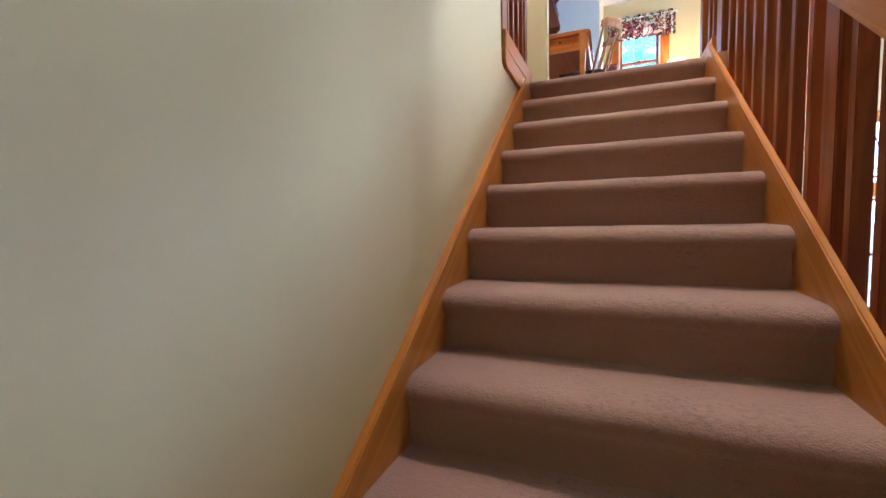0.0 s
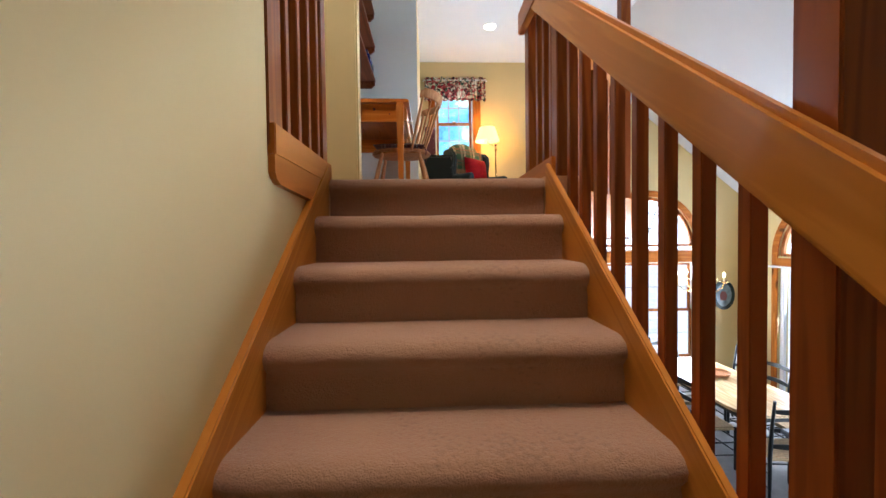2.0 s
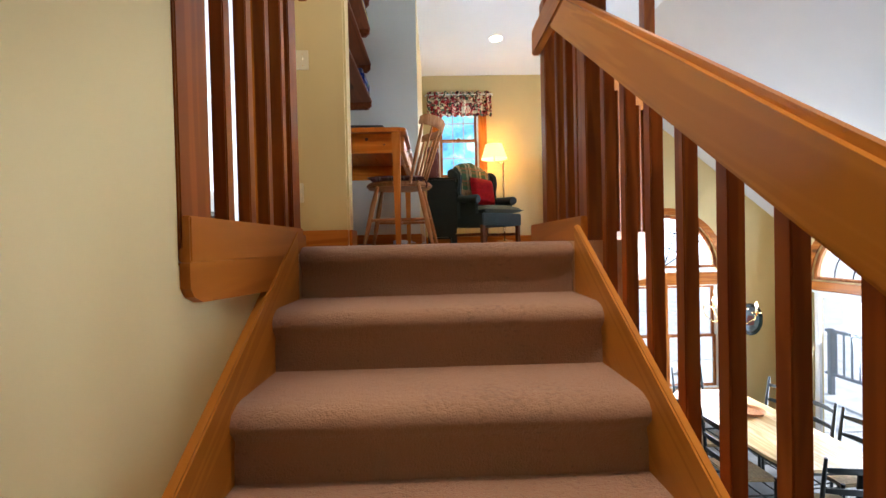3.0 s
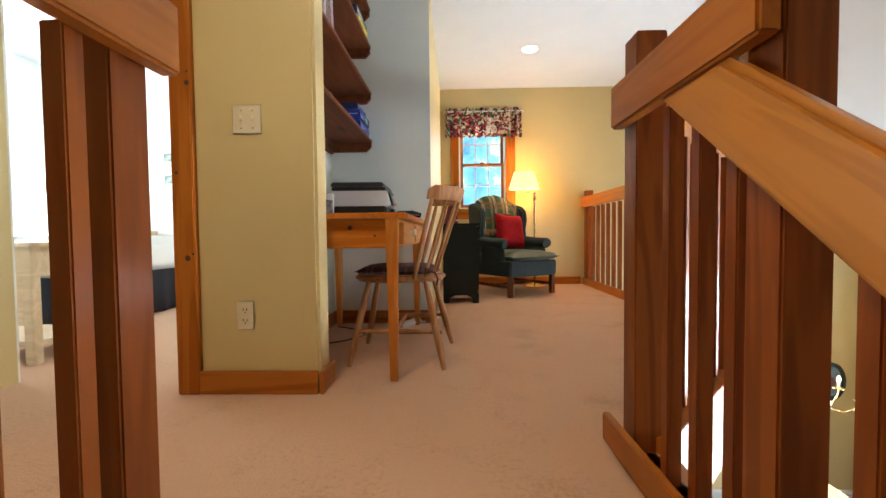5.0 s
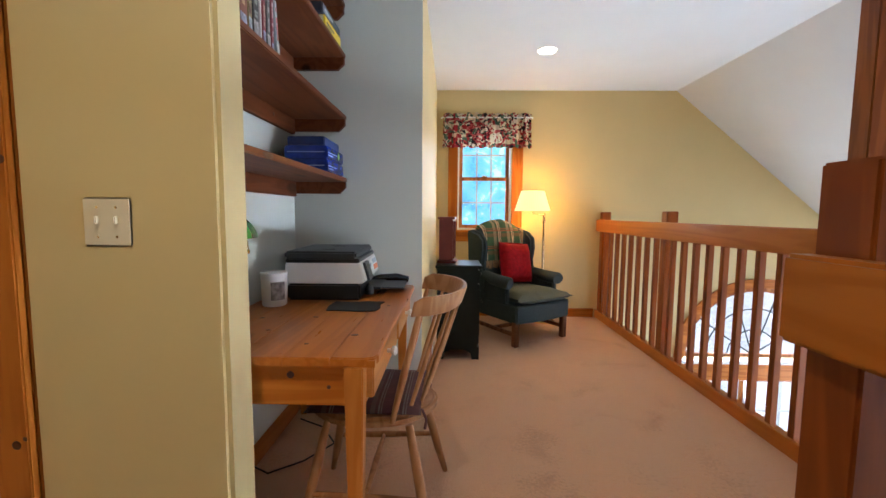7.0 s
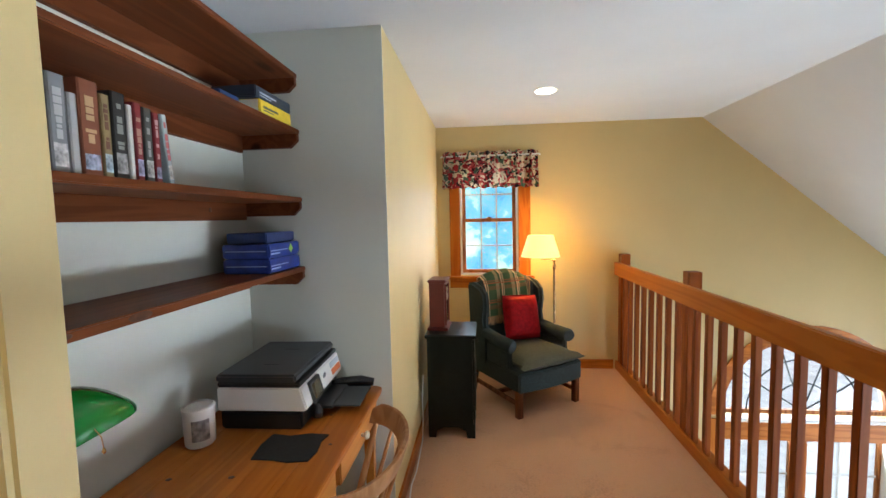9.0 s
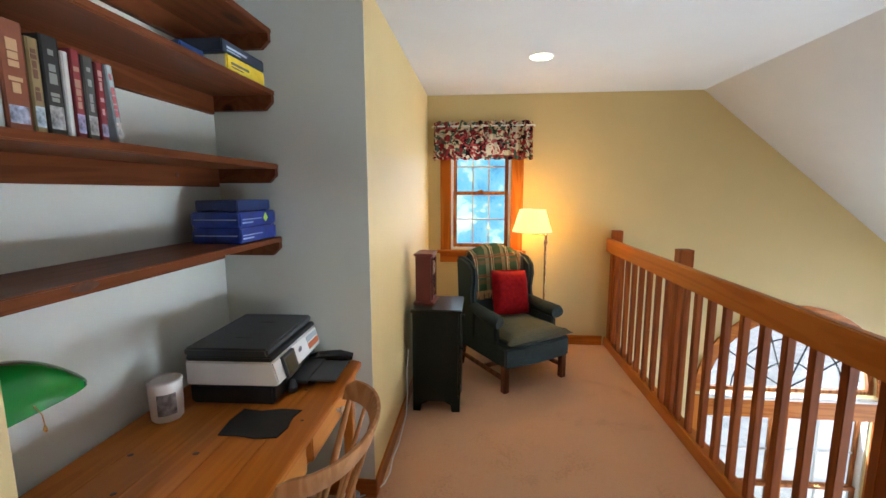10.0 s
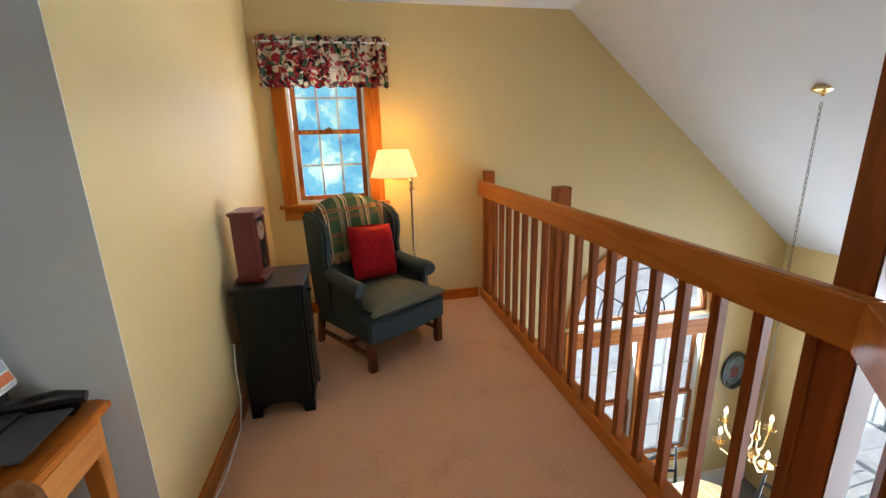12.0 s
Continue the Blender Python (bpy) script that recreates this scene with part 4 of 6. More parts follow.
def plaid(name, base, stripe_a, stripe_b, scale, turn=0):
    """A woven plaid of crossing bands."""
    m, t, p = material(name)
    v = coords(t, (scale, scale, scale))
    sp = node(t, "ShaderNodeSeparateXYZ", [(0, v)])
    col = None
    prev = None
    for out, colr, off in ((sp.outputs[0], stripe_a, 0.0), (sp.outputs[2 if turn else 1], stripe_b, 0.3)):
        ad = node(t, "ShaderNodeMath", [(0, out)], operation="ADD")
        ad.inputs[1].default_value = 100 + off
        fr = node(t, "ShaderNodeMath", [(0, ad.outputs[0])], operation="FRACT")
        r = t.nodes.new("ShaderNodeValToRGB")
        r.color_ramp.interpolation = "CONSTANT"
        el = r.color_ramp.elements
        el[0].position, el[0].color = 0, (0, 0, 0, 1)
        el[1].position, el[1].color = 0.62, (1, 1, 1, 1)
        for pos, c in ((0.68, 0), (0.74, 1), (0.78, 0), (0.30, 0.35), (0.5, 0)):
            e = el.new(pos)
            e.color = (c, c, c, 1)
        t.links.new(fr.outputs[0], r.inputs[0])
        mx = node(t, "ShaderNodeMix", [(0, r.outputs[0])], data_type="RGBA")
        if prev is None:
            mx.inputs[6].default_value = (*base, 1)
        else:
            t.links.new(prev, mx.inputs[6])
        mx.inputs[7].default_value = (*colr, 1)
        prev = mx.outputs[2]
    t.links.new(prev, p.inputs["Base Color"])
    p.inputs["Roughness"].default_value = 0.95
    w = node(t, "ShaderNodeTexNoise", [("Vector", v)], Scale=60.0 / max(scale, 1) * 3, Detail=3.0)
    bumped(t, p, w.outputs[0], 0.4, 0.004)
    return m


def pillow_mesh(bm, w, d, h, n=14, flat=1.0):
    """A soft cushion w by d, h thick at its middle, lying in x and y."""
    top, bot = {}, {}
    for i in range(n + 1):
        for j in range(n + 1):
            u, v = 2 * i / n - 1, 2 * j / n - 1
            e = max(0.0, (1 - abs(u) ** 4) * (1 - abs(v) ** 4)) ** 0.45
            pinch = 1 - 0.05 * (abs(u) * abs(v)) ** 0 * (1 - abs(u) ** 2 * abs(v) ** 2)
            x, y = u * w / 2 * pinch, v * d / 2 * pinch
            wob = 0.004 * noise.noise(Vector((u * 3, v * 3, 1)))
            top[i, j] = bm.verts.new((x, y, h / 2 * e + wob * e))
            bot[i, j] = top[i, j] if e < 1e-6 else bm.verts.new((x, y, -h / 2 * e * flat))
    for i in range(n):
        for j in range(n):
            for g, f in ((top, 1), (bot, 0)):
                q = [g[i, j], g[i + 1, j], g[i + 1, j + 1], g[i, j + 1]]
                bm.faces.new(q if f else q[::-1])


cush = thing("seat_cushion", "dark red and grey plaid seat pad on the windsor chair", "cushion", m=pose(-0.28, 1.645, 0.462))
bm = bmesh.new()
pillow_mesh(bm, 0.40, 0.40, 0.05)
part("pad", bm, plaid("red_plaid", (0.07, 0.022, 0.022), (0.16, 0.14, 0.12), (0.10, 0.03, 0.03), 12), cush, smooth=True)
mcord = plain("red_cord", (0.08, 0.02, 0.02), 0.9)
for y in (-0.15, 0.15):
    bm = bmesh.new()
    tube(bm, [(0.17, y, 0.0), (0.20, y + 0.01, -0.01), (0.215, y, -0.04), (0.21, y - 0.01, -0.07)], 0.005, 6)
    part("tie", bm, mcord, cush)

# ---- things on the desk ----
def printer():
    th = thing("printer", "white and black inkjet printer with a paper tray on the desk", "printer", m=pose(-0.556, 2.155, 0.742, 0, 0, 2) @ Matrix.Diagonal((1.04, 1.05, 1.03, 1)))
    mb = plain("printer_black", (0.015, 0.016, 0.018), 0.35, 0, 12.0, 0.1)
    mg = plain("printer_grey_lid", (0.045, 0.05, 0.056), 0.45, 0, 12.0, 0.1)
    mw = plain("printer_white", (0.78, 0.77, 0.74), 0.35, 0, 5.0, 0.02)
    boxed("base", mb, th, -0.165, -0.205, 0.0, 0.15, 0.205, 0.075, bevel=0.01)
    bm = bmesh.new()
    prism(bm, [(-0.17, 0.075), (0.165, 0.075), (0.172, 0.085), (0.150, 0.165), (-0.17, 0.165)], "y", -0.21, 0.21)
    bmesh.ops.bevel(bm, geom=bm.edges[:], offset=0.005, segments=2, affect="EDGES")
    part("body", bm, mw, th)
    boxed("scanner_lid", mg, th, -0.172, -0.212, 0.183, 0.135, 0.212, 0.215, bevel=0.008)
    boxed("scanner_bed", mb, th, -0.168, -0.208, 0.165, 0.148, 0.208, 0.184, bevel=0.004)
    for ya in (-0.10, 0.09):
        boxed("lid_seam", mb, th, -0.04, ya, 0.2145, 0.02, ya + 0.01, 0.2165, bevel=0.0005)
    # tilted screen, badge and label on the sloping front
    def on_front(y0, z0, y1, z1, lift=0.0015):
        b = bmesh.new()
        f = lambda z: 0.172 - (z - 0.085) * 0.275
        prism(b, [(f(z0), z0), (f(z0) + lift, z0), (f(z1) + lift, z1), (f(z1), z1)], "y", y0, y1)
        return b
    scr = part("screen", on_front(-0.15, 0.082, -0.055, 0.160, 0.012), mb, th)
    part("display", on_front(-0.14, 0.092, -0.068, 0.150, 0.0132), plain("dark_display", (0.06, 0.05, 0.025), 0.1), scr)
    b = bmesh.new()
    lathe(b, [(0.014, 0), (0.014, 0.0015)], seg=20)
    for v in b.verts:
        v.co = Vector((0.1605 + v.co.z + 0.0005, 0.01 + v.co.x, 0.128 + v.co.y))
    part("round_badge", b, plain("badge_grey", (0.12, 0.13, 0.15), 0.3), th)
    part("orange_label", on_front(0.09, 0.098, 0.20, 0.122), plain("orange_label", (0.75, 0.20, 0.06), 0.5), th, "orange printed sticker")
    part("grey_label", on_front(0.09, 0.128, 0.20, 0.150), plain("grey_label", (0.42, 0.47, 0.52), 0.5), th, "grey printed sticker")
    tray = boxed("paper_tray", mb, th, 0.14, -0.09, 0.028, 0.225, 0.13, 0.040, bevel=0.004)
    boxed("tray_flap", mg, th, 0.222, -0.07, 0.030, 0.33, 0.12, 0.036, bevel=0.002)
    bm = bmesh.new()
    lathe(bm, [(0.02, 0), (0.022, 0.02), (0.012, 0.045), (0.006, 0.05)], (0.175, -0.115, 0.012), 12)
    part("tray_hinge", bm, mb, th)
    return th


printer()
jar = thing("candle_jar", "white ceramic jar with a grey picture panel on the desk", "jar", m=pose(-0.735, 1.838, 0.742, 0, 0, -20) @ Matrix.Diagonal((1.0, 1.0, 1.17, 1)))
bm = bmesh.new()
lathe(bm, [(0.045, 0), (0.050, 0.006), (0.052, 0.05), (0.053, 0.105), (0.055, 0.112), (0.055, 0.120), (0.049, 0.124), (0.048, 0.118), (0.0, 0.116)], seg=28)
part("body", bm, plain("white_ceramic", (0.74, 0.72, 0.68), 0.3, 0, 12.0, 0.04), jar, smooth=True)
bm = bmesh.new()
vs = []
for i in range(9):
    a = radians(-62 + 64 * i / 8)
    vs.append([bm.verts.new((0.0537 * math.cos(a), 0.0537 * math.sin(a), z)) for z in (0.025, 0.09)])
for a, b in zip(vs, vs[1:]):
    bm.faces.new((a[0], b[0], b[1], a[1]))
mp = plain("jar_print", (0.28, 0.26, 0.25), 0.5, 0, 40.0, 0.7)
part("picture_panel", bm, mp, jar, "grey printed picture")

blamp = thing("bankers_lamp", "bankers lamp with a green glass shade and brass foot", "lamp", m=pose(-0.69, 1.31, 0.742))
bm = bmesh.new()
lathe(bm, [(0.075, 0), (0.075, 0.012), (0.055, 0.022), (0.02, 0.032), (0.010, 0.05), (0.009, 0.20), (0.016, 0.21), (0.009, 0.22), (0.008, 0.36), (0.0, 0.362)], seg=24)
part("foot", bm, M_BRASS, blamp, smooth=True)
bm = bmesh.new()
n, mseg = 20, 16
rows = []
for i in range(n + 1):
    u = -1 + 2 * i / n
    wide = max(0.36, math.sqrt(max(0.0, 1 - abs(u) ** 5)))
    tall = max(0.03, 1 - abs(u) ** 2.2)
    rows.append([])
    for lay in (1.0, 0.955):
        for j in range(mseg + 1):
            a = math.pi * j / mseg
            rows[-1].append(bm.verts.new((0.095 * lay * wide * math.cos(a) - 0.005, 0.178 * u * (1 if lay == 1 else 0.975), 0.313 + 0.108 * lay * tall * math.sin(a) ** 0.85)))
k = mseg + 1
for a, b in zip(rows, rows[1:]):
    for j in range(mseg):
        bm.faces.new((a[j], a[j + 1], b[j + 1], b[j]))
        bm.faces.new((a[k + j], b[k + j], b[k + j + 1], a[k + j + 1]))
    bm.faces.new((a[0], b[0], b[k], a[k]))
    bm.faces.new((a[mseg], a[k + mseg], b[k + mseg], b[mseg]))
for r_ in (rows[0], rows[-1]):
    bm.faces.new(r_[:k])
bmesh.ops.recalc_face_normals(bm, faces=bm.faces)
mgreen = plain("green_glass_shade", (0.004, 0.17, 0.022), 0.22, 0, 6.0, 0.25, coat=0.25)
part("shade", bm, mgreen, blamp, "glossy green glass shade", True)
bm = bmesh.new()
tube(bm, [(0.085, 0.006, 0.335), (0.105, 0.006, 0.312), (0.108, 0.006, 0.285)], 0.0013, 6)
lathe(bm, [(0.002, 0), (0.005, 0.006), (0.002, 0.014)], (0.108, 0.006, 0.272), 8)
part("pull_chain", bm, M_BRASS, blamp)

pad = thing("mouse_pad", "black cloth mouse pad lying crookedly on the desk", "mouse pad", m=pose(-0.385, 1.835, 0.741, 0, 0, 5))
bm = bmesh.new()
out = [(-0.11, -0.08), (-0.04, -0.085), (0.02, -0.10), (0.09, -0.095), (0.105, -0.04), (0.10, 0.03), (0.115, 0.075), (0.04, 0.085), (-0.03, 0.07), (-0.10, 0.085), (-0.115, 0.01)]
prism(bm, out, "z", 0, 0.004)
part("cloth", bm, plain("black_cloth", (0.012, 0.012, 0.014), 0.85, 0, 80.0, 0.2), pad)
ph = thing("telephone", "black cordless telephone lying at the end of the desk", "telephone", m=pose(-0.315, 2.325, 0.741, 0, 0, 12))
mb = plain("black_plastic", (0.010, 0.010, 0.012), 0.22)
bm = bmesh.new()
box(bm, -0.11, -0.035, 0, 0.085, 0.045, 0.028, 0.012)
part("cradle", bm, mb, ph, smooth=True)
bm = bmesh.new()
tube(bm, [(-0.10, 0, 0.035), (-0.05, 0, 0.045), (0.04, 0, 0.047), (0.10, 0, 0.036)], [0.016, 0.023, 0.024, 0.017], 14)
part("handset", bm, mb, ph, smooth=True)

# ---- loft: cabinet, clock, armchair, lamp ----
cab = thing("side_cabinet", "small dark green painted cabinet against the wall", "cabinet", m=pose(0.072, 3.445, 0) @ Matrix.Diagonal((0.88, 1, 1, 1)))
bm = bmesh.new()
box(bm, -0.20, -0.195, 0.715, 0.205, 0.20, 0.742, 0.006)
part("top", bm, M_BLACK, cab)
bm = bmesh.new()
prism(bm, [(-0.185, 0.0), (-0.125, 0.0), (-0.115, 0.05), (-0.06, 0.075), (0.06, 0.075), (0.115, 0.05), (0.125, 0.0), (0.175, 0.0), (0.175, 0.715), (-0.185, 0.715)], "y", -0.175, -0.155)
part("side", bm, M_BLACK, cab)
bm = bmesh.new()
prism(bm, [(-0.185, 0.0), (-0.125, 0.0), (-0.115, 0.05), (0.115, 0.05), (0.125, 0.0), (0.175, 0.0), (0.175, 0.715), (-0.185, 0.715)], "y", 0.155, 0.175)
part("side", bm, M_BLACK, cab)
boxed("back", M_BLACK, cab, -0.185, -0.155, 0.07, -0.17, 0.155, 0.715)
boxed("bottom", M_BLACK, cab, -0.17, -0.155, 0.07, 0.16, 0.155, 0.09)
bm = bmesh.new()
prism(bm, [(-0.175, 0), (-0.12, 0), (-0.10, 0.06), (0.10, 0.06), (0.12, 0), (0.175, 0), (0.175, 0.10), (-0.175, 0.10)], "x", 0.175, 0.19)
part("plinth", bm, M_BLACK, cab)
boxed("drawer", M_BLACK, cab, 0.165, -0.15, 0.60, 0.19, 0.15, 0.70, bevel=0.005)
dr = boxed("door", M_BLACK, cab, 0.165, -0.15, 0.115, 0.19, 0.15, 0.59, bevel=0.005)
boxed("door_panel", M_BLACK, dr, 0.186, -0.10, 0.165, 0.197, 0.10, 0.54, bevel=0.008)
for z in (0.45, 0.65):
    bm = bmesh.new()
    lathe(bm, [(0.006, 0), (0.006, 0.012), (0.013, 0.018), (0.012, 0.026), (0.003, 0.03)], seg=12)
    for v in bm.verts:
        v.co = Vector((0.19 + v.co.z, (-0.125 if z < 0.5 else 0) + v.co.x, z + v.co.y))
    part("knob", bm, M_BLACK, cab, smooth=True)

M_CLOCK = plain("dark_red_clock_paint", (0.13, 0.022, 0.022), 0.35, 0, 9.0, 0.2)
clk = thing("mantel_clock", "dark red wooden mantel clock on the cabinet", "clock", m=pose(-0.02, 3.46, 0.744, 0, 0, -4))
boxed("foot", M_CLOCK, clk, -0.07, -0.105, 0, 0.08, 0.105, 0.022, bevel=0.005)
boxed("case", M_CLOCK, clk, -0.055, -0.088, 0.022, 0.055, 0.088, 0.345, bevel=0.003)
boxed("cap", M_CLOCK, clk, -0.065, -0.102, 0.345, 0.072, 0.102, 0.366, bevel=0.006)
door = boxed("glass_front", plain("dark_glass", (0.02, 0.015, 0.015), 0.08), clk, 0.055, -0.062, 0.045, 0.061, 0.062, 0.325)
for a in ((-0.075, 0.035, -0.062, 0.335), (0.062, 0.035, 0.075, 0.335), (-0.062, 0.325, 0.062, 0.336), (-0.062, 0.034, 0.062, 0.045)):
    boxed("frame", M_CLOCK, door, 0.055, a[0], a[1], 0.068, a[2], a[3])
bm = bmesh.new()
lathe(bm, [(0.05, 0), (0.05, 0.003)], seg=28)
for v in bm.verts:
    v.co = Vector((0.0615 + v.co.z, v.co.x, 0.255 + v.co.y))
dial = part("dial", bm, plain("dial_tan", (0.30, 0.22, 0.15), 0.4), clk, "tan clock dial")
bm = bmesh.new()
for a, l in ((60, 0.03), (-30, 0.042)):
    tube(bm, [(0.066, 0, 0.255), (0.066, l * math.sin(radians(a)), 0.255 + l * math.cos(radians(a)))], 0.0016, 5)
for h in range(12):
    a = radians(30 * h)
    tube(bm, [(0.0648, 0.040 * math.sin(a), 0.255 + 0.040 * math.cos(a)), (0.0648, 0.047 * math.sin(a), 0.255 + 0.047 * math.cos(a))], 0.0013, 5)
part("clock_hand", bm, M_BLACK, dial)
bm = bmesh.new()
lathe(bm, [(0.022, 0), (0.022, 0.003)], seg=18)
for v in bm.verts:
    v.co = Vector((0.0615 + v.co.z, v.co.x, 0.085 + v.co.y))
part("pendulum", bm, M_BRASS, clk)


def rounded(bm, x0, y0, z0, x1, y1, z1, r, seg=4):
    n0 = len(bm.verts)
    box(bm, x0, y0, z0, x1, y1, z1, 0)
    bm.verts.ensure_lookup_table()
    vs = bm.verts[n0:]
    bmesh.ops.bevel(bm, geom=list({e for v in vs for e in v.link_edges}), offset=r, segments=seg, affect="EDGES", clamp_overlap=True)


def armchair():
    th = thing("wing_armchair", "dark green upholstered wing armchair with square wooden legs", "armchair", m=pose(0.829, 3.733, 0, 0, 0, 33.8))
    mleg = wood("mahogany_legs", (0.09, 0.03, 0.012), (0.20, 0.075, 0.03), "z", 0.35, False)
    for x in (-0.295, 0.295):
        boxed("leg", mleg, th, x - 0.024, 0.0, 0, x + 0.024, 0.048, 0.24, bevel=0.003)
        bm = bmesh.new()
        prism(bm, [(0.60, 0.24), (0.645, 0.24), (0.69, 0.0), (0.655, 0.0)], "x", x - 0.02, x + 0.02)
        part("leg", bm, mleg, th)
        boxed("stretcher", mleg, th, x - 0.01, 0.048, 0.085, x + 0.01, 0.64, 0.12)
    boxed("stretcher", mleg, th, -0.285, 0.30, 0.087, 0.285, 0.33, 0.118)
    bm = bmesh.new()
    box(bm, -0.325, -0.015, 0.205, 0.325, 0.62, 0.36, 0)
    bmesh.ops.subdivide_edges(bm, edges=bm.edges[:], cuts=5, use_grid_fill=True)
    for v in bm.verts:
        if v.co.y < 0.0:
            v.co.y -= 0.03 * math.cos(v.co.x / 0.325 * 1.45)
    bmesh.ops.bevel(bm, geom=[e for e in bm.edges if len(e.link_faces) == 2 and e.calc_face_angle(0) > 1.0], offset=0.012, segments=2, affect="EDGES")
    part("seat_frame", bm, M_GREEN, th, smooth=True)
    bm = bmesh.new()
    pillow_mesh(bm, 0.56, 0.60, 0.13, 16, 0.9)
    for v in bm.verts:
        v.co.y += 0.235
        v.co.z += 0.405
        if v.co.y < 0.0:
            v.co.x *= 1.16
    part("seat_cushion", bm, plain("sage_seat_fabric", (0.075, 0.085, 0.062), 0.95, 0, 110.0, 0.3, 0.4), th, "faded grey green seat cushion", True)
    # back with a humped top, leaning back
    bm = bmesh.new()
    n = 14
    fr, bk = [], []
    for i in range(n + 1):
        u = -1 + 2 * i / n
        top = 0.99 + 0.075 * math.cos(u * math.pi / 2) ** 1.2
        fr.append([bm.verts.new((u * 0.275, 0.475 + 0.15 * (z - 0.4) + 0.03 * abs(u) ** 2 * -1, z)) for z in (0.38, 0.55, 0.75, 0.9, top - 0.04)] + [bm.verts.new((u * 0.275, 0.60, top))])
        bk.append([bm.verts.new((u * 0.275, 0.60 + 0.16 * (z - 0.4), z)) for z in (0.25, 0.55, 0.75, 0.9, top - 0.04)])
    for a, b in zip(fr, fr[1:]):
        for k_ in range(5):
            bm.faces.new((a[k_], b[k_], b[k_ + 1], a[k_ + 1]))
    for a, b in zip(bk, bk[1:]):
        for k_ in range(4):
            bm.faces.new((a[k_], a[k_ + 1], b[k_ + 1], b[k_]))
    for i in range(n):
        bm.faces.new((fr[i][5], fr[i + 1][5], bk[i + 1][4], bk[i][4]))
        bm.faces.new((fr[i][0], bk[i][0], bk[i + 1][0], fr[i + 1][0]))
    for i in (0, n):
        bm.faces.new([fr[i][k_] for k_ in range(6)] + [bk[i][k_] for k_ in range(4, -1, -1)])
    bmesh.ops.recalc_face_normals(bm, faces=bm.faces)
    part("backrest", bm, M_GREEN, th, smooth=True)
    for s_ in (-1, 1):
        bm = bmesh.new()
        prism(bm, [(0.64, 0.30), (0.67, 0.55), (0.70, 0.97), (0.62, 0.985), (0.50, 0.955), (0.435, 0.90), (0.42, 0.80), (0.445, 0.68), (0.43, 0.60), (0.40, 0.55), (0.40, 0.30)], "x", s_ * 0.272, s_ * 0.335)
        bmesh.ops.bevel(bm, geom=[e for e in bm.edges if abs(e.verts[0].co.x - e.verts[1].co.x) < 1e-5], offset=0.022, segments=3, affect="EDGES")
        part("wing", bm, M_GREEN, th, smooth=True)
        bm = bmesh.new()
        prism(bm, [(0.12, 0.30), (0.13, 0.50), (0.62, 0.52), (0.62, 0.30)], "x", s_ * 0.268, s_ * 0.318)
        bmesh.ops.bevel(bm, geom=bm.edges[:], offset=0.012, segments=2, affect="EDGES")
        tube(bm, [(s_ * 0.30, 0.095, 0.535), (s_ * 0.305, 0.11, 0.538), (s_ * 0.30, 0.30, 0.548), (s_ * 0.295, 0.50, 0.58)], [0.047, 0.056, 0.052, 0.042], 18)
        part("arm", bm, M_GREEN, th, smooth=True)
    return th


chair = armchair()
CM = chair.matrix_world
M_THROW = plaid("green_tan_plaid", (0.07, 0.14, 0.06), (0.92, 0.70, 0.42), (0.42, 0.14, 0.06), 6.0, 1)
throw = thing("throw_blanket", "green plaid throw with cream stripes hung over the chair back", "blanket", m=CM @ pose(-0.03, 0.60, 0.75))
bm = bmesh.new()
n, rows = 16, []
prof = [(0.12, 0.05), (0.105, 0.15), (0.09, 0.25), (0.065, 0.315), (0.0, 0.335), (-0.055, 0.305), (-0.085, 0.22), (-0.105, 0.10), (-0.115, 0.02)]
for i in range(n + 1):
    u = -1 + 2 * i / n
    row = []
    for k_, (py, pz) in enumerate(prof):
        lift = 0.075 * (math.cos(u * 1.35) - 1) * (1 if 2 < k_ < 6 else 0.6)
        drop = -0.09 * (1 if u < -0.2 else 0) * (k_ == len(prof) - 1) - 0.04 * (u < -0.2) * (k_ == len(prof) - 2)
        row.append(bm.verts.new((u * 0.225 + 0.01 * math.sin(k_), py + 0.006 * math.sin(u * 9 + k_), pz + lift + drop + 0.004 * math.sin(u * 7))))
    rows.append(row)
for a, b in zip(rows, rows[1:]):
    for k_ in range(len(prof) - 1):
        bm.faces.new((a[k_], b[k_], b[k_ + 1], a[k_ + 1]))
bmesh.ops.solidify(bm, geom=bm.faces[:], thickness=0.008)
part("cloth", bm, M_THROW, throw, smooth=True)
bm = bmesh.new()
for i in range(22):
    x = -0.235 + 0.0085 * i
    tube(bm, [(x, -0.118, -0.055), (x + random.uniform(-0.004, 0.004), -0.126, -0.085), (x + random.uniform(-0.008, 0.008), -0.122, -0.12 - random.uniform(0, 0.015))], 0.0028, 5)
fringe = part("fringe", bm, plain("tan_fringe", (0.42, 0.24, 0.10), 0.95), throw, "tan wool fringe")
bm = bmesh.new()
for i in range(16):
    z = 0.10 + 0.010 * i
    tube(bm, [(0.222, -0.09 + 0.3 * (z - 0.1) * 0.3, z), (0.24, -0.10, z - 0.01), (0.248, -0.10, z - 0.03)], 0.0028, 5)
part("fringe", bm, fringe.data.materials[0], throw, "tan wool fringe")

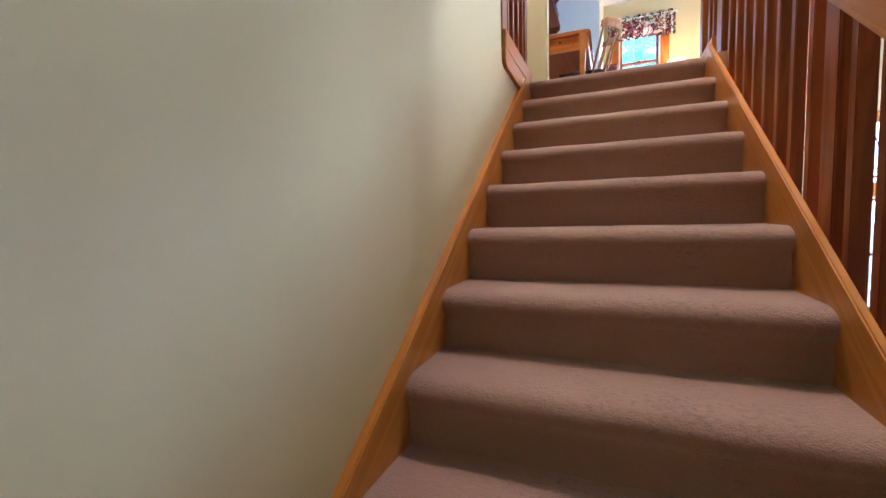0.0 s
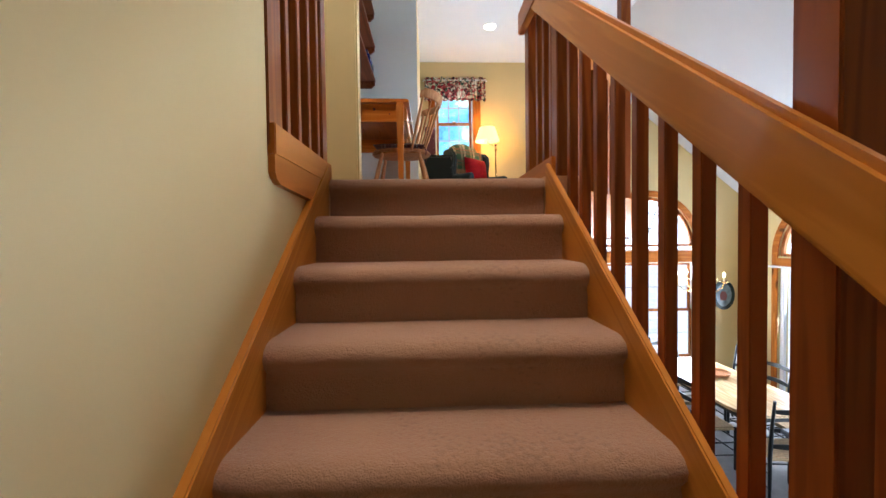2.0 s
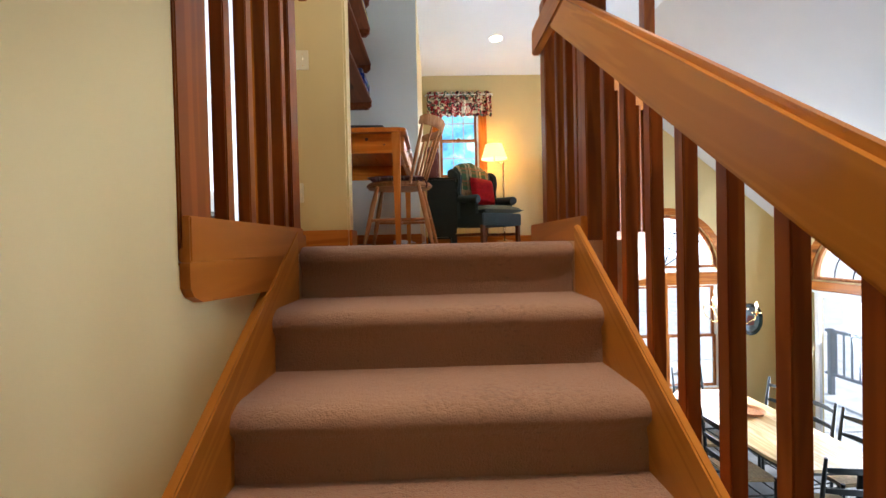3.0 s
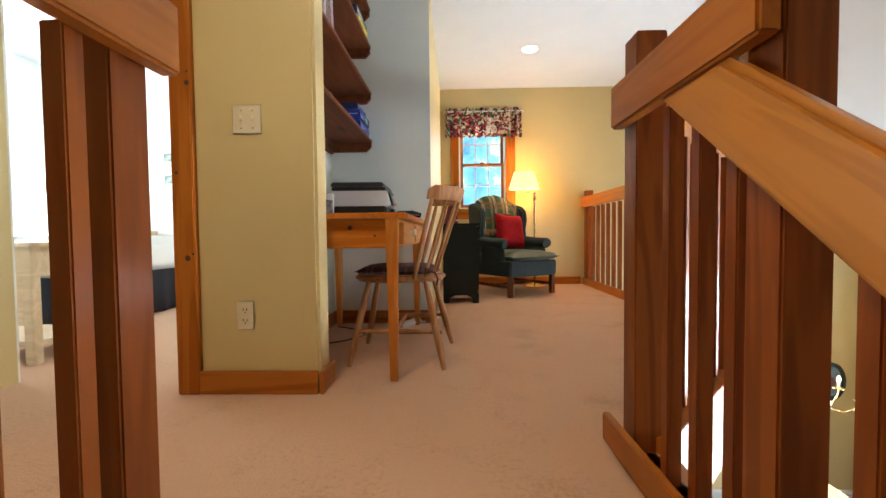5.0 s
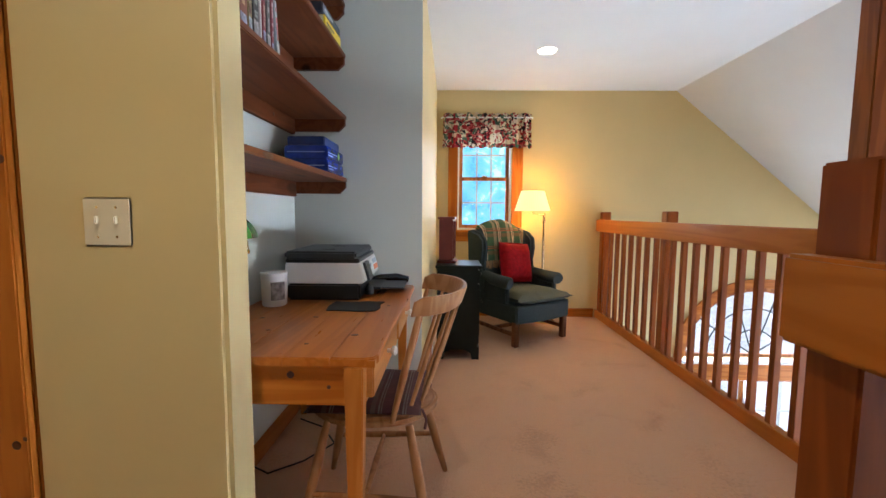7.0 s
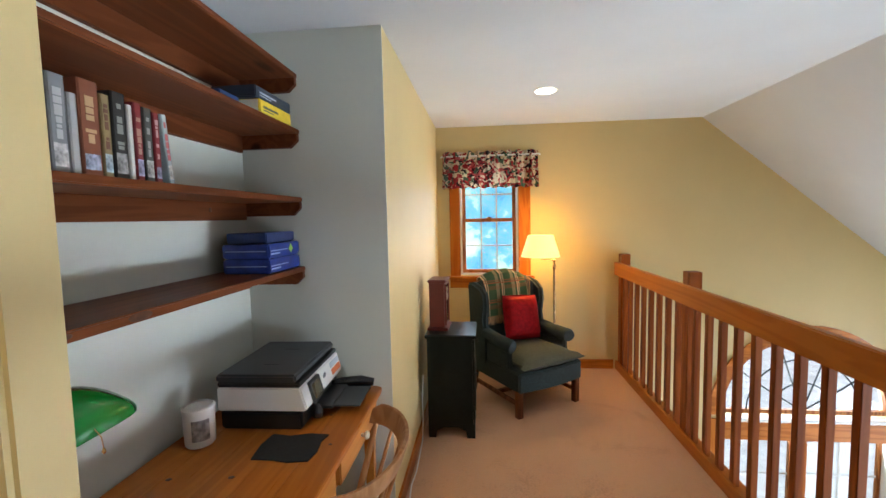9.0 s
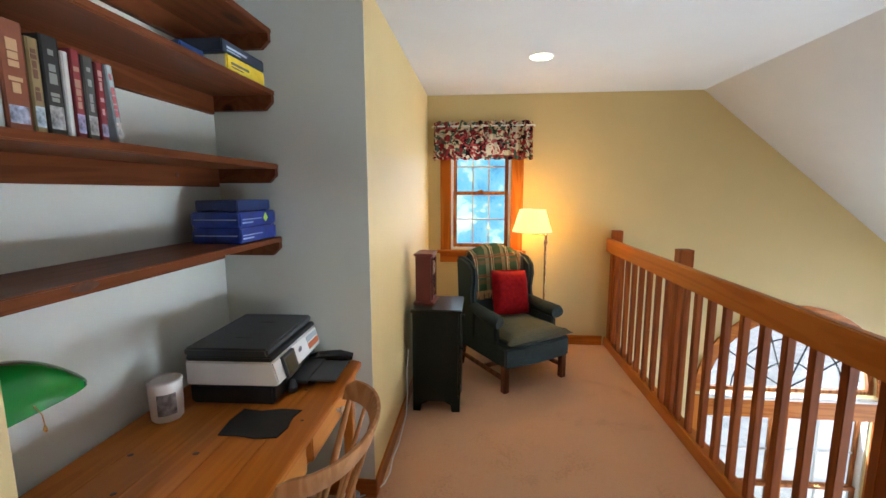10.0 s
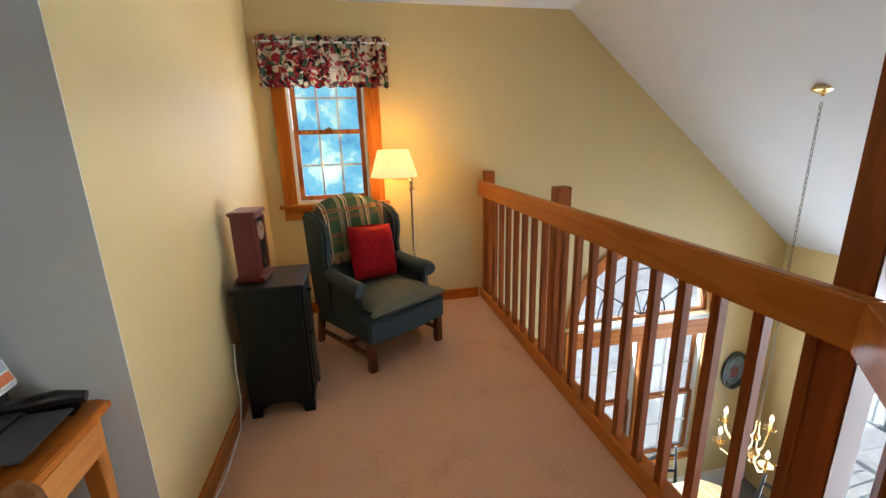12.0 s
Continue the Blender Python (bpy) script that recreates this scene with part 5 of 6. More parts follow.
pil = thing("throw_pillow", "red velvet throw pillow with piped edge on the armchair", "pillow", m=CM @ pose(0.035, 0.40, 0.675, 74, 0, 0) @ pose(0, 0, 0, 0, 0, -5))
bm = bmesh.new()
pillow_mesh(bm, 0.37, 0.38, 0.14, 16)
part("cover", bm, M_RED, pil, smooth=True)
bm = bmesh.new()
pp = []
for i in range(65):
    a = 2 * math.pi * i / 64
    c, s_ = math.cos(a), math.sin(a)
    q = 1 / max(abs(c), abs(s_)) ** 0.86
    pp.append((0.181 * c * q, 0.186 * s_ * q, 0.0))
tube(bm, pp, 0.006, 8)
part("piping", bm, M_RED, pil, smooth=True)

flamp = thing("floor_lamp", "brass swing-arm floor lamp with a pleated cream shade, lit", "lamp", m=pose(0.985, 4.48, 0))
bm = bmesh.new()
lathe(bm, [(0.13, 0), (0.13, 0.012), (0.11, 0.022), (0.04, 0.032), (0.018, 0.05), (0.0, 0.055)], seg=32)
part("base", bm, M_BRASS, flamp, smooth=True)
bm = bmesh.new()
lathe(bm, [(0.011, 0.04), (0.011, 1.04), (0.018, 1.05), (0.02, 1.07), (0.012, 1.085), (0.012, 1.12), (0.018, 1.13), (0.010, 1.145), (0.0, 1.148)], seg=16)
part("pole", bm, plain("antique_metal", (0.35, 0.28, 0.18), 0.25, 1.0), flamp, smooth=True)
bm = bmesh.new()
tube(bm, [(0, 0, 1.125), (-0.05, 0.03, 1.135), (-0.09, -0.03, 1.14), (-0.138, -0.07, 1.145), (-0.138, -0.07, 1.24)], 0.0065, 8)
part("arm", bm, M_BRASS, flamp, smooth=True)
bm = bmesh.new()
lathe(bm, [(0.012, 0), (0.028, 0.03), (0.026, 0.06), (0.006, 0.08)], (-0.138, -0.07, 1.235), 14)
part("bulb", bm, emitter("warm_bulb", (1.0, 0.75, 0.42), 12.0), flamp, "lit warm bulb", True)
m, t, p = material("pleated_shade")
p.inputs["Base Color"].default_value = (0.86, 0.70, 0.46, 1)
p.inputs["Emission Color"].default_value = (1.0, 0.66, 0.30, 1)
p.inputs["Emission Strength"].default_value = 0.85
p.inputs["Roughness"].default_value = 0.9
bm = bmesh.new()
seg = 96
ra, rb = [], []
for i in range(seg):
    a = 2 * math.pi * i / seg
    w_ = 0.0025 * (i % 2)
    ra.append(bm.verts.new(((0.178 + w_) * math.cos(a) - 0.138, (0.178 + w_) * math.sin(a) - 0.07, 1.17)))
    rb.append(bm.verts.new(((0.115 + w_) * math.cos(a) - 0.138, (0.115 + w_) * math.sin(a) - 0.07, 1.372)))
for i in range(seg):
    bm.faces.new((ra[i], ra[(i + 1) % seg], rb[(i + 1) % seg], rb[i]))
bmesh.ops.solidify(bm, geom=bm.faces[:], thickness=0.002)
sh = part("shade", bm, m, flamp, "pleated cream fabric shade glowing warm")
sh.visible_shadow = False

# valance
m, t, p = material("floral_fabric")
v = coords(t, (1, 0.3, 1))
n1 = node(t, "ShaderNodeTexNoise", [("Vector", v)], Scale=9.0, Detail=2.0)
wv = node(t, "ShaderNodeVectorMath", [(0, v), (1, n1.outputs["Color"])], operation="ADD")
vo = node(t, "ShaderNodeTexVoronoi", [("Vector", wv.outputs[0])], Scale=10.0)
sx = node(t, "ShaderNodeSeparateColor", [(0, vo.outputs["Color"])])
rp = t.nodes.new("ShaderNodeValToRGB")
rp.color_ramp.interpolation = "CONSTANT"
cs = [(0, (0.62, 0.54, 0.42)), (0.24, (0.30, 0.02, 0.03)), (0.46, (0.07, 0.13, 0.09)), (0.58, (0.62, 0.52, 0.36)), (0.72, (0.42, 0.10, 0.10)), (0.84, (0.018, 0.012, 0.018))]
while len(rp.color_ramp.elements) < len(cs):
    rp.color_ramp.elements.new(0.5)
for e, (a, c) in zip(rp.color_ramp.elements, cs):
    e.position, e.color = a, (*c, 1)
t.links.new(sx.outputs[0], rp.inputs[0])
t.links.new(rp.outputs[0], p.inputs["Base Color"])
p.inputs["Roughness"].default_value = 0.95
val = thing("valance", "gathered floral valance in cream, red and green over the window", "curtain", m=pose(0.387, YF - 0.06, 1.84))
bm = bmesh.new()
nx, nz = 150, 8
g = []
for i in range(nx + 1):
    x = -0.475 + 0.95 * i / nx
    col = []
    for j in range(nz + 1):
        z = j / nz
        amp = 0.022 * (1 - 0.45 * abs(z - 0.0)) if z < 0.85 else 0.012
        wob = math.sin(x * 62 + 1.5 * math.sin(x * 11)) + 0.4 * math.sin(x * 131 + z * 2)
        zz = z * 0.35 + 0.006 * math.sin(x * 62 + 2) + (0.012 * abs(math.sin(x * 40)) if j == nz else 0)
        col.append(bm.verts.new((x * (1 - 0.02 * z), amp * wob - 0.012, zz)))
    g.append(col)
for a, b in zip(g, g[1:]):
    for j in range(nz):
        bm.faces.new((a[j], b[j], b[j + 1], a[j + 1]))
bmesh.ops.solidify(bm, geom=bm.faces[:], thickness=0.003)
part("fabric", bm, m, val, smooth=True)
bm = bmesh.new()
tube(bm, [(-0.49, 0.04, 0.315), (-0.48, -0.012, 0.315), (0.48, -0.012, 0.315), (0.49, 0.04, 0.315)], 0.008, 8)
part("rod", bm, M_VINYL, val)

# recessed light, switches, outlet, cables
def can_light(x, y, m=None):
    th = thing("recessed_light", "round recessed ceiling light, lit", "light", m=pose(x, y, CEIL))
    bm = bmesh.new()
    lathe(bm, [(0.085, -0.004), (0.085, 0.0), (0.07, 0.0), (0.066, -0.004)], seg=32)
    part("ring", bm, M_WHITE, th)
    bm = bmesh.new()
    lathe(bm, [(0.070, -0.0075), (0.070, -0.0045)], seg=28)
    b = part("lens", bm, emitter("can_lens", (1.0, 0.84, 0.62), 20.0), th, "glowing warm lens")
    b.visible_shadow = False


can_light(0.776, 3.592)
sw = thing("light_switch", "cream double toggle switch plate", "switch", m=pose(-0.805, 1.09, 1.11))
boxed("plate", M_CREAM, sw, -0.058, -0.006, -0.058, 0.058, 0, 0.058, bevel=0.003)
for x in (-0.023, 0.023):
    bm = bmesh.new()
    box(bm, x - 0.005, -0.018, -0.004, x + 0.005, -0.006, 0.014, 0.002)
    part("toggle", bm, M_CREAM, sw)
    bm = bmesh.new()
    for z in (-0.035, 0.035):
        lathe(bm, [(0.0035, 0), (0.002, 0.0015)], seg=8)
        for v in bm.verts[-16:]:
            v.co = Vector((x + v.co.x, -0.006 - v.co.z, z + v.co.y))
    part("screw", bm, M_BRASS, sw)
out_ = thing("wall_outlet", "cream double wall outlet", "outlet", m=pose(-0.832, 1.09, 0.322))
boxed("plate", M_CREAM, out_, -0.036, -0.006, -0.058, 0.036, 0, 0.058, bevel=0.003)
for z in (-0.022, 0.022):
    so = boxed("socket", M_CREAM, out_, -0.017, -0.008, z - 0.014, 0.017, -0.006, z + 0.014, bevel=0.004)
    bm = bmesh.new()
    box(bm, -0.009, -0.0088, z - 0.002, -0.006, -0.008, z + 0.008)
    box(bm, 0.006, -0.0088, z - 0.002, 0.009, -0.008, z + 0.008)
    box(bm, -0.002, -0.0088, z - 0.011, 0.002, -0.008, z - 0.006)
    part("slots", bm, M_BLACK, so)
cab_ = thing("power_cable", "white power cable along the baseboard", "cable", m=pose(-0.1, 2.8, 0))
bm = bmesh.new()
tube(bm, [(-0.02, 0.47, 0.45), (-0.03, 0.46, 0.30), (-0.025, 0.45, 0.15), (-0.02, 0.36, 0.03), (-0.018, 0.21, 0.012), (-0.012, 0.05, 0.012), (-0.020, -0.08, 0.012), (-0.010, -0.20, 0.010), (-0.02, -0.29, 0.012), (-0.06, -0.36, 0.012), (-0.12, -0.40, 0.014), (-0.17, -0.44, 0.02)], 0.0042, 8)
part("cord", bm, M_VINYL, cab_, smooth=True)
cb2 = thing("power_cable", "black power cable under the desk", "cable", m=pose(-0.75, 1.9, 0))
bm = bmesh.new()
tube(bm, [(-0.08, -0.35, 0.58), (-0.07, -0.33, 0.42), (-0.02, -0.25, 0.30), (-0.06, -0.2, 0.12), (-0.02, -0.1, 0.01), (0.1, 0.0, 0.006), (0.2, 0.15, 0.006), (0.1, 0.3, 0.006), (-0.05, 0.38, 0.008)], 0.004, 8)
part("cord", bm, M_BLACK, cb2, smooth=True)

strip = thing("power_strip", "white plastic power strip lying under the desk", "power strip", m=pose(-0.30, 2.33, 0, 0, 0, 62))
bm = bmesh.new()
rounded(bm, -0.13, -0.028, 0.002, 0.13, 0.028, 0.038, 0.008)
part("housing", bm, M_VINYL, strip, smooth=True)
for i in range(5):
    boxed("socket", M_WHITE, strip, -0.10 + 0.042 * i, -0.015, 0.038, -0.072 + 0.042 * i, 0.015, 0.0395, bevel=0.0)

# ---- bedroom ----
M_LIN = plain("white_bedding", (0.78, 0.78, 0.74), 0.9, 0, 4.0, 0.03, 0.1)
bed = thing("bed", "made double bed with white cover and black skirt", "bed", m=pose(-3.38, 2.95, 0))
bm = bmesh.new()
rounded(bm, -0.86, -0.78, 0.34, 0.90, 0.78, 0.66, 0.07)
part("mattress_cover", bm, M_LIN, bed, smooth=True)
bm = bmesh.new()
pts = []
for i in range(121):
    s_ = i / 120 * (1.74 + 1.52 + 1.74)
    if s_ < 1.74:
        q = (-0.86 + s_, -0.75)
        nrm = (0, -1)
    elif s_ < 3.26:
        q = (0.875, -0.75 + s_ - 1.74)
        nrm = (1, 0)
    else:
        q = (0.875 - (s_ - 3.26), 0.76)
        nrm = (0, 1)
    w_ = 0.012 * math.sin(i * 1.3) + 0.006 * math.sin(i * 3.1)
    pts.append([bm.verts.new((q[0] + nrm[0] * (w_ * (1 - z)), q[1] + nrm[1] * (w_ * (1 - z)), 0.01 + 0.36 * z)) for z in (0, 0.5, 1)])
for a, b in zip(pts, pts[1:]):
    for k_ in range(2):
        bm.faces.new((a[k_], b[k_], b[k_ + 1], a[k_ + 1]))
bmesh.ops.solidify(bm, geom=bm.faces[:], thickness=0.004)
part("skirt", bm, plain("black_satin", (0.008, 0.010, 0.018), 0.35), bed, "gathered black bed skirt", True)
ns = thing("nightstand", "cream wooden nightstand with a lower shelf", "table", m=pose(-2.36, 1.66, 0))
M_PALE = wood("pale_wood", (0.62, 0.48, 0.30), (0.69, 0.55, 0.36), "x", 0.4, False)
boxed("top", M_PALE, ns, -0.28, -0.24, 0.60, 0.28, 0.24, 0.625, bevel=0.005)
boxed("apron", M_PALE, ns, -0.25, -0.21, 0.45, 0.25, 0.21, 0.60)
boxed("shelf", M_PALE, ns, -0.25, -0.21, 0.10, 0.25, 0.21, 0.12)
for x in (-0.23, 0.23):
    for y in (-0.19, 0.19):
        boxed("leg", M_PALE, ns, x - 0.025, y - 0.025, 0, x + 0.025, y + 0.025, 0.45)
dresser = thing("dresser", "pale wooden dresser against the wall", "dresser", m=pose(-4.05, 4.25, 0))
boxed("body", M_PALE, dresser, -0.24, -0.42, 0.02, 0.22, 0.42, 0.70, bevel=0.005)
boxed("top", M_PALE, dresser, -0.245, -0.44, 0.70, 0.24, 0.43, 0.725, bevel=0.005)
for z in (0.06, 0.28, 0.49):
    boxed("drawer", M_PALE, dresser, 0.22, -0.40, z, 0.235, 0.40, z + 0.19, bevel=0.004)
mir = thing("round_mirror", "round wall mirror in a pale wooden frame", "mirror", m=pose(LEFT, 4.18, 1.20))
bm = bmesh.new()
tube(bm, [(0.02, 0.46 * math.cos(2 * math.pi * i / 48), 0.44 * math.sin(2 * math.pi * i / 48)) for i in range(49)], 0.022, 8)
part("frame", bm, M_PALE, mir, smooth=True)
bm = bmesh.new()
lathe(bm, [(0.44, 0), (0.44, 0.006)], seg=40)
for v in bm.verts:
    v.co = Vector((0.004 + v.co.z, v.co.x, v.co.y * 0.98))
part("glass", bm, plain("mirror_silver", (0.9, 0.9, 0.9), 0.02, 1.0), mir, "mirror glass")
tl = thing("table_lamp", "turquoise ceramic table lamp with a white shade", "lamp", m=pose(-4.02, 3.92, 0.726))
bm = bmesh.new()
lathe(bm, [(0.05, 0), (0.06, 0.02), (0.10, 0.10), (0.11, 0.16), (0.06, 0.24), (0.025, 0.27), (0.0, 0.28)], seg=20)
part("body", bm, plain("turquoise_glaze", (0.05, 0.42, 0.40), 0.15), tl, smooth=True)
bm = bmesh.new()
lathe(bm, [(0.20, 0.27), (0.13, 0.48), (0.128, 0.48), (0.198, 0.27)], seg=28)
part("shade", bm, M_LIN, tl, smooth=True)
for z in (1.66, 1.38):
    pf = thing("picture_frame", "small framed landscape picture", "picture", "bedroom pictures", m=pose(-3.62, YF - 0.01, z))
    boxed("frame", M_PALE, pf, -0.13, -0.02, -0.11, 0.13, 0, 0.11, bevel=0.004)
    boxed("mount", M_WHITE, pf, -0.11, -0.023, -0.09, 0.11, -0.02, 0.09, bevel=0)
    boxed("print", plain("picture_print", (0.22, 0.28, 0.22), 0.5, 0, 18.0, 0.6), pf, -0.07, -0.0245, -0.055, 0.07, -0.023, 0.055, bevel=0)

# ---- great room ----
def ladder_chair():
    th = thing("dining_chair", "black ladder-back dining chair with a rush seat", "chair", "chairs round the dining table")
    for x in (-0.21, 0.21):
        bm = bmesh.new()
        tube(bm, [(x, 0.19, 0), (x, 0.19, 0.45), (x, 0.21, 0.72), (x, 0.25, 1.02)], [0.014, 0.018, 0.017, 0.013], 10)
        part("back_post", bm, M_CHAIRW, th, smooth=True)
        bm = bmesh.new()
        tube(bm, [(x * 1.08, -0.20, 0), (x * 1.08, -0.20, 0.47)], 0.017, 10)
        part("leg", bm, M_CHAIRW, th, smooth=True)
        for z in (0.16, 0.30):
            bm = bmesh.new()
            tube(bm, [(x * 1.07, -0.19, z), (x, 0.18, z)], 0.009, 8)
            part("rung", bm, M_CHAIRW, th)
    for z in (0.20, 0.34):
        bm = bmesh.new()
        tube(bm, [(-0.22, -0.20, z), (0.22, -0.20, z)], 0.009, 8)
        part("rung", bm, M_CHAIRW, th)
    for z in (0.56, 0.72, 0.90):
        bm = bmesh.new()
        rows = []
        for i in range(9):
            u = -1 + i / 4
            yb = 0.205 + (z - 0.56) * 0.11 + 0.03 * (1 - u * u)
            hgt = 0.035 + 0.018 * (1 - u * u)
            rows.append([bm.verts.new((u * 0.20, yb + dy, z + dz)) for dy, dz in ((-0.005, 0), (-0.005, hgt), (0.005, hgt), (0.005, 0))])
        for a, b in zip(rows, rows[1:]):
            for k_ in range(4):
                bm.faces.new((a[k_], a[(k_ + 1) % 4], b[(k_ + 1) % 4], b[k_]))
        bm.faces.new(rows[0])
        bm.faces.new(rows[-1])
        bmesh.ops.recalc_face_normals(bm, faces=bm.faces)
        part("slat", bm, M_CHAIRW, th)
    bm = bmesh.new()
    prism(bm, [(-0.235, -0.22), (0.235, -0.22), (0.205, 0.20), (-0.205, 0.20)], "z", 0.43, 0.465)
    bmesh.ops.bevel(bm, geom=bm.edges[:], offset=0.012, segments=2, affect="EDGES")
    part("seat", bm, plain("rush_seat", (0.40, 0.29, 0.15), 0.8, 0, 45.0, 0.3, 0.5), th, "woven rush seat", True)
    return th


c0 = ladder_chair()
c0.matrix_world = pose(3.99, 2.62, LOW, 0, 0, -90)
for x, y, r in ((3.99, 3.12, -86), (4.0, 3.62, -93), (3.05, 2.75, 92), (3.05, 3.45, 88), (3.5, 4.08, 3), (3.36, 2.08, 172)):
    copy_thing(c0, pose(x, y, LOW, 0, 0, r))
M_TOP = wood("pale_table_pine", (0.58, 0.42, 0.22), (0.78, 0.60, 0.36), "y", 0.2, False, 0.5)
tb = thing("dining_table", "long dining table with a pale pine top and dark base", "table", m=pose(3.54, 3.15, LOW))
bm = bmesh.new()
w_, l_, r_ = 0.47, 1.0, 0.28
out = []
for cx, cy, a0 in ((w_ - r_, l_ - r_, 0), (-w_ + r_, l_ - r_, 90), (-w_ + r_, -l_ + r_, 180), (w_ - r_, -l_ + r_, 270)):
    out += [(cx + r_ * math.cos(radians(a0 + 18 * i)), cy + r_ * math.sin(radians(a0 + 18 * i))) for i in range(6)]
prism(bm, out, "z", 0.725, 0.755)
part("top", bm, M_TOP, tb)
boxed("apron", M_CHAIRW, tb, -0.36, -0.88, 0.63, 0.36, 0.88, 0.725)
for x in (-0.33, 0.33):
    for y in (-0.85, 0.85):
        bm = bmesh.new()
        lathe(bm, [(0.028, 0), (0.034, 0.1), (0.04, 0.4), (0.03, 0.58), (0.042, 0.63)], (x, y, 0), 12)
        part("leg", bm, M_CHAIRW, tb, smooth=True)
bas = thing("fruit_tray", "oval wicker tray on the dining table", "tray", m=pose(3.62, 3.35, LOW + 0.757))
bm = bmesh.new()
lathe(bm, [(0.10, 0), (0.15, 0.02), (0.17, 0.05), (0.165, 0.05), (0.14, 0.022), (0.0, 0.012)], seg=24)
part("tray", bm, plain("wicker", (0.50, 0.22, 0.08), 0.7, 0, 60.0, 0.4), bas, smooth=True)

ct = thing("kitchen_counter", "blue grey kitchen peninsula cabinets with dark panels", "counter", m=pose(2.86, -0.05, LOW, 0, 0, -2))
M_BLUEGREY = plain("blue_grey_paint", (0.035, 0.05, 0.065), 0.45, 0, 6.0, 0.15)
boxed("body", M_BLUEGREY, ct, -0.22, -1.3, 0.10, 0.30, 1.25, 1.03)
boxed("toe_kick", M_BLACK, ct, -0.17, -1.28, 0, 0.27, 1.23, 0.10)
for i in range(5):
    y0 = -1.28 + i * 0.505
    dd = boxed("cabinet_door", M_BLUEGREY if i != 2 else M_BLACK, ct, -0.24, y0, 0.13, -0.22, y0 + 0.49, 0.85, bevel=0.004)
    boxed("drawer", M_BLUEGREY if i != 2 else M_BLACK, ct, -0.24, y0, 0.87, -0.22, y0 + 0.49, 1.01, bevel=0.004)
    boxed("door_handle", M_BRASS, dd, -0.255, y0 + 0.42, 0.60, -0.24, y0 + 0.432, 0.70)
wt = thing("worktop", "pale stone worktop on the kitchen peninsula", "worktop", m=pose(2.86, -0.05, LOW + 1.032, 0, 0, -2))
boxed("slab", plain("pale_stone", (0.17, 0.22, 0.28), 0.35, 0, 14.0, 0.15), wt, -0.28, -1.33, 0, 0.34, 1.29, 0.038, bevel=0.008)

ov = thing("oval_picture", "oval picture in a dark frame on the end wall", "picture", m=pose(4.69, YF, -1.24))
bm = bmesh.new()
n = 36
for r0, r1, y0, y1 in ((0.135, 0.175, -0.03, 0.0),):
    for i in range(n):
        a, b = 2 * math.pi * i / n, 2 * math.pi * (i + 1) / n
        prism(bm, [(r0 * math.cos(a), 1.4 * r0 * math.sin(a)), (r1 * math.cos(a), 1.36 * r1 * math.sin(a)), (r1 * math.cos(b), 1.36 * r1 * math.sin(b)), (r0 * math.cos(b), 1.4 * r0 * math.sin(b))], "y", y0, y1)
bmesh.ops.remove_doubles(bm, verts=bm.verts, dist=0.0004)
part("frame", bm, plain("dark_green_frame", (0.012, 0.03, 0.032), 0.25), ov)
bm = bmesh.new()
prism(bm, [(0.137 * math.cos(2 * math.pi * i / n), 0.192 * math.sin(2 * math.pi * i / n)) for i in range(n)], "y", -0.012, -0.008)
part("print", bm, plain("oval_print", (0.16, 0.24, 0.30), 0.12, 0, 9.0, 0.5), ov)
bm = bmesh.new()
prism(bm, [(-0.05, -0.09), (0.045, -0.09), (0.06, -0.01), (0.03, 0.05), (-0.03, 0.06), (-0.06, 0.0)], "y", -0.015, -0.012)
part("shape", bm, plain("rust_shape", (0.16, 0.05, 0.05), 0.4), ov, "dark red shape")

ht = thing("baseboard_heater", "white hot-water baseboard heater along the end wall", "heater", m=pose(4.0, YF, LOW))
boxed("cover", M_VINYL, ht, -1.3, -0.065, 0.03, 1.05, -0.055, 0.20)
boxed("back", M_VINYL, ht, -1.3, -0.055, 0.0, 1.05, 0, 0.205)
boxed("damper", M_WHITE, ht, -1.3, -0.075, 0.185, 1.05, -0.05, 0.197)


M_CHAIN = plain("dull_brass_chain", (0.08, 0.065, 0.045), 0.4, 0.6)


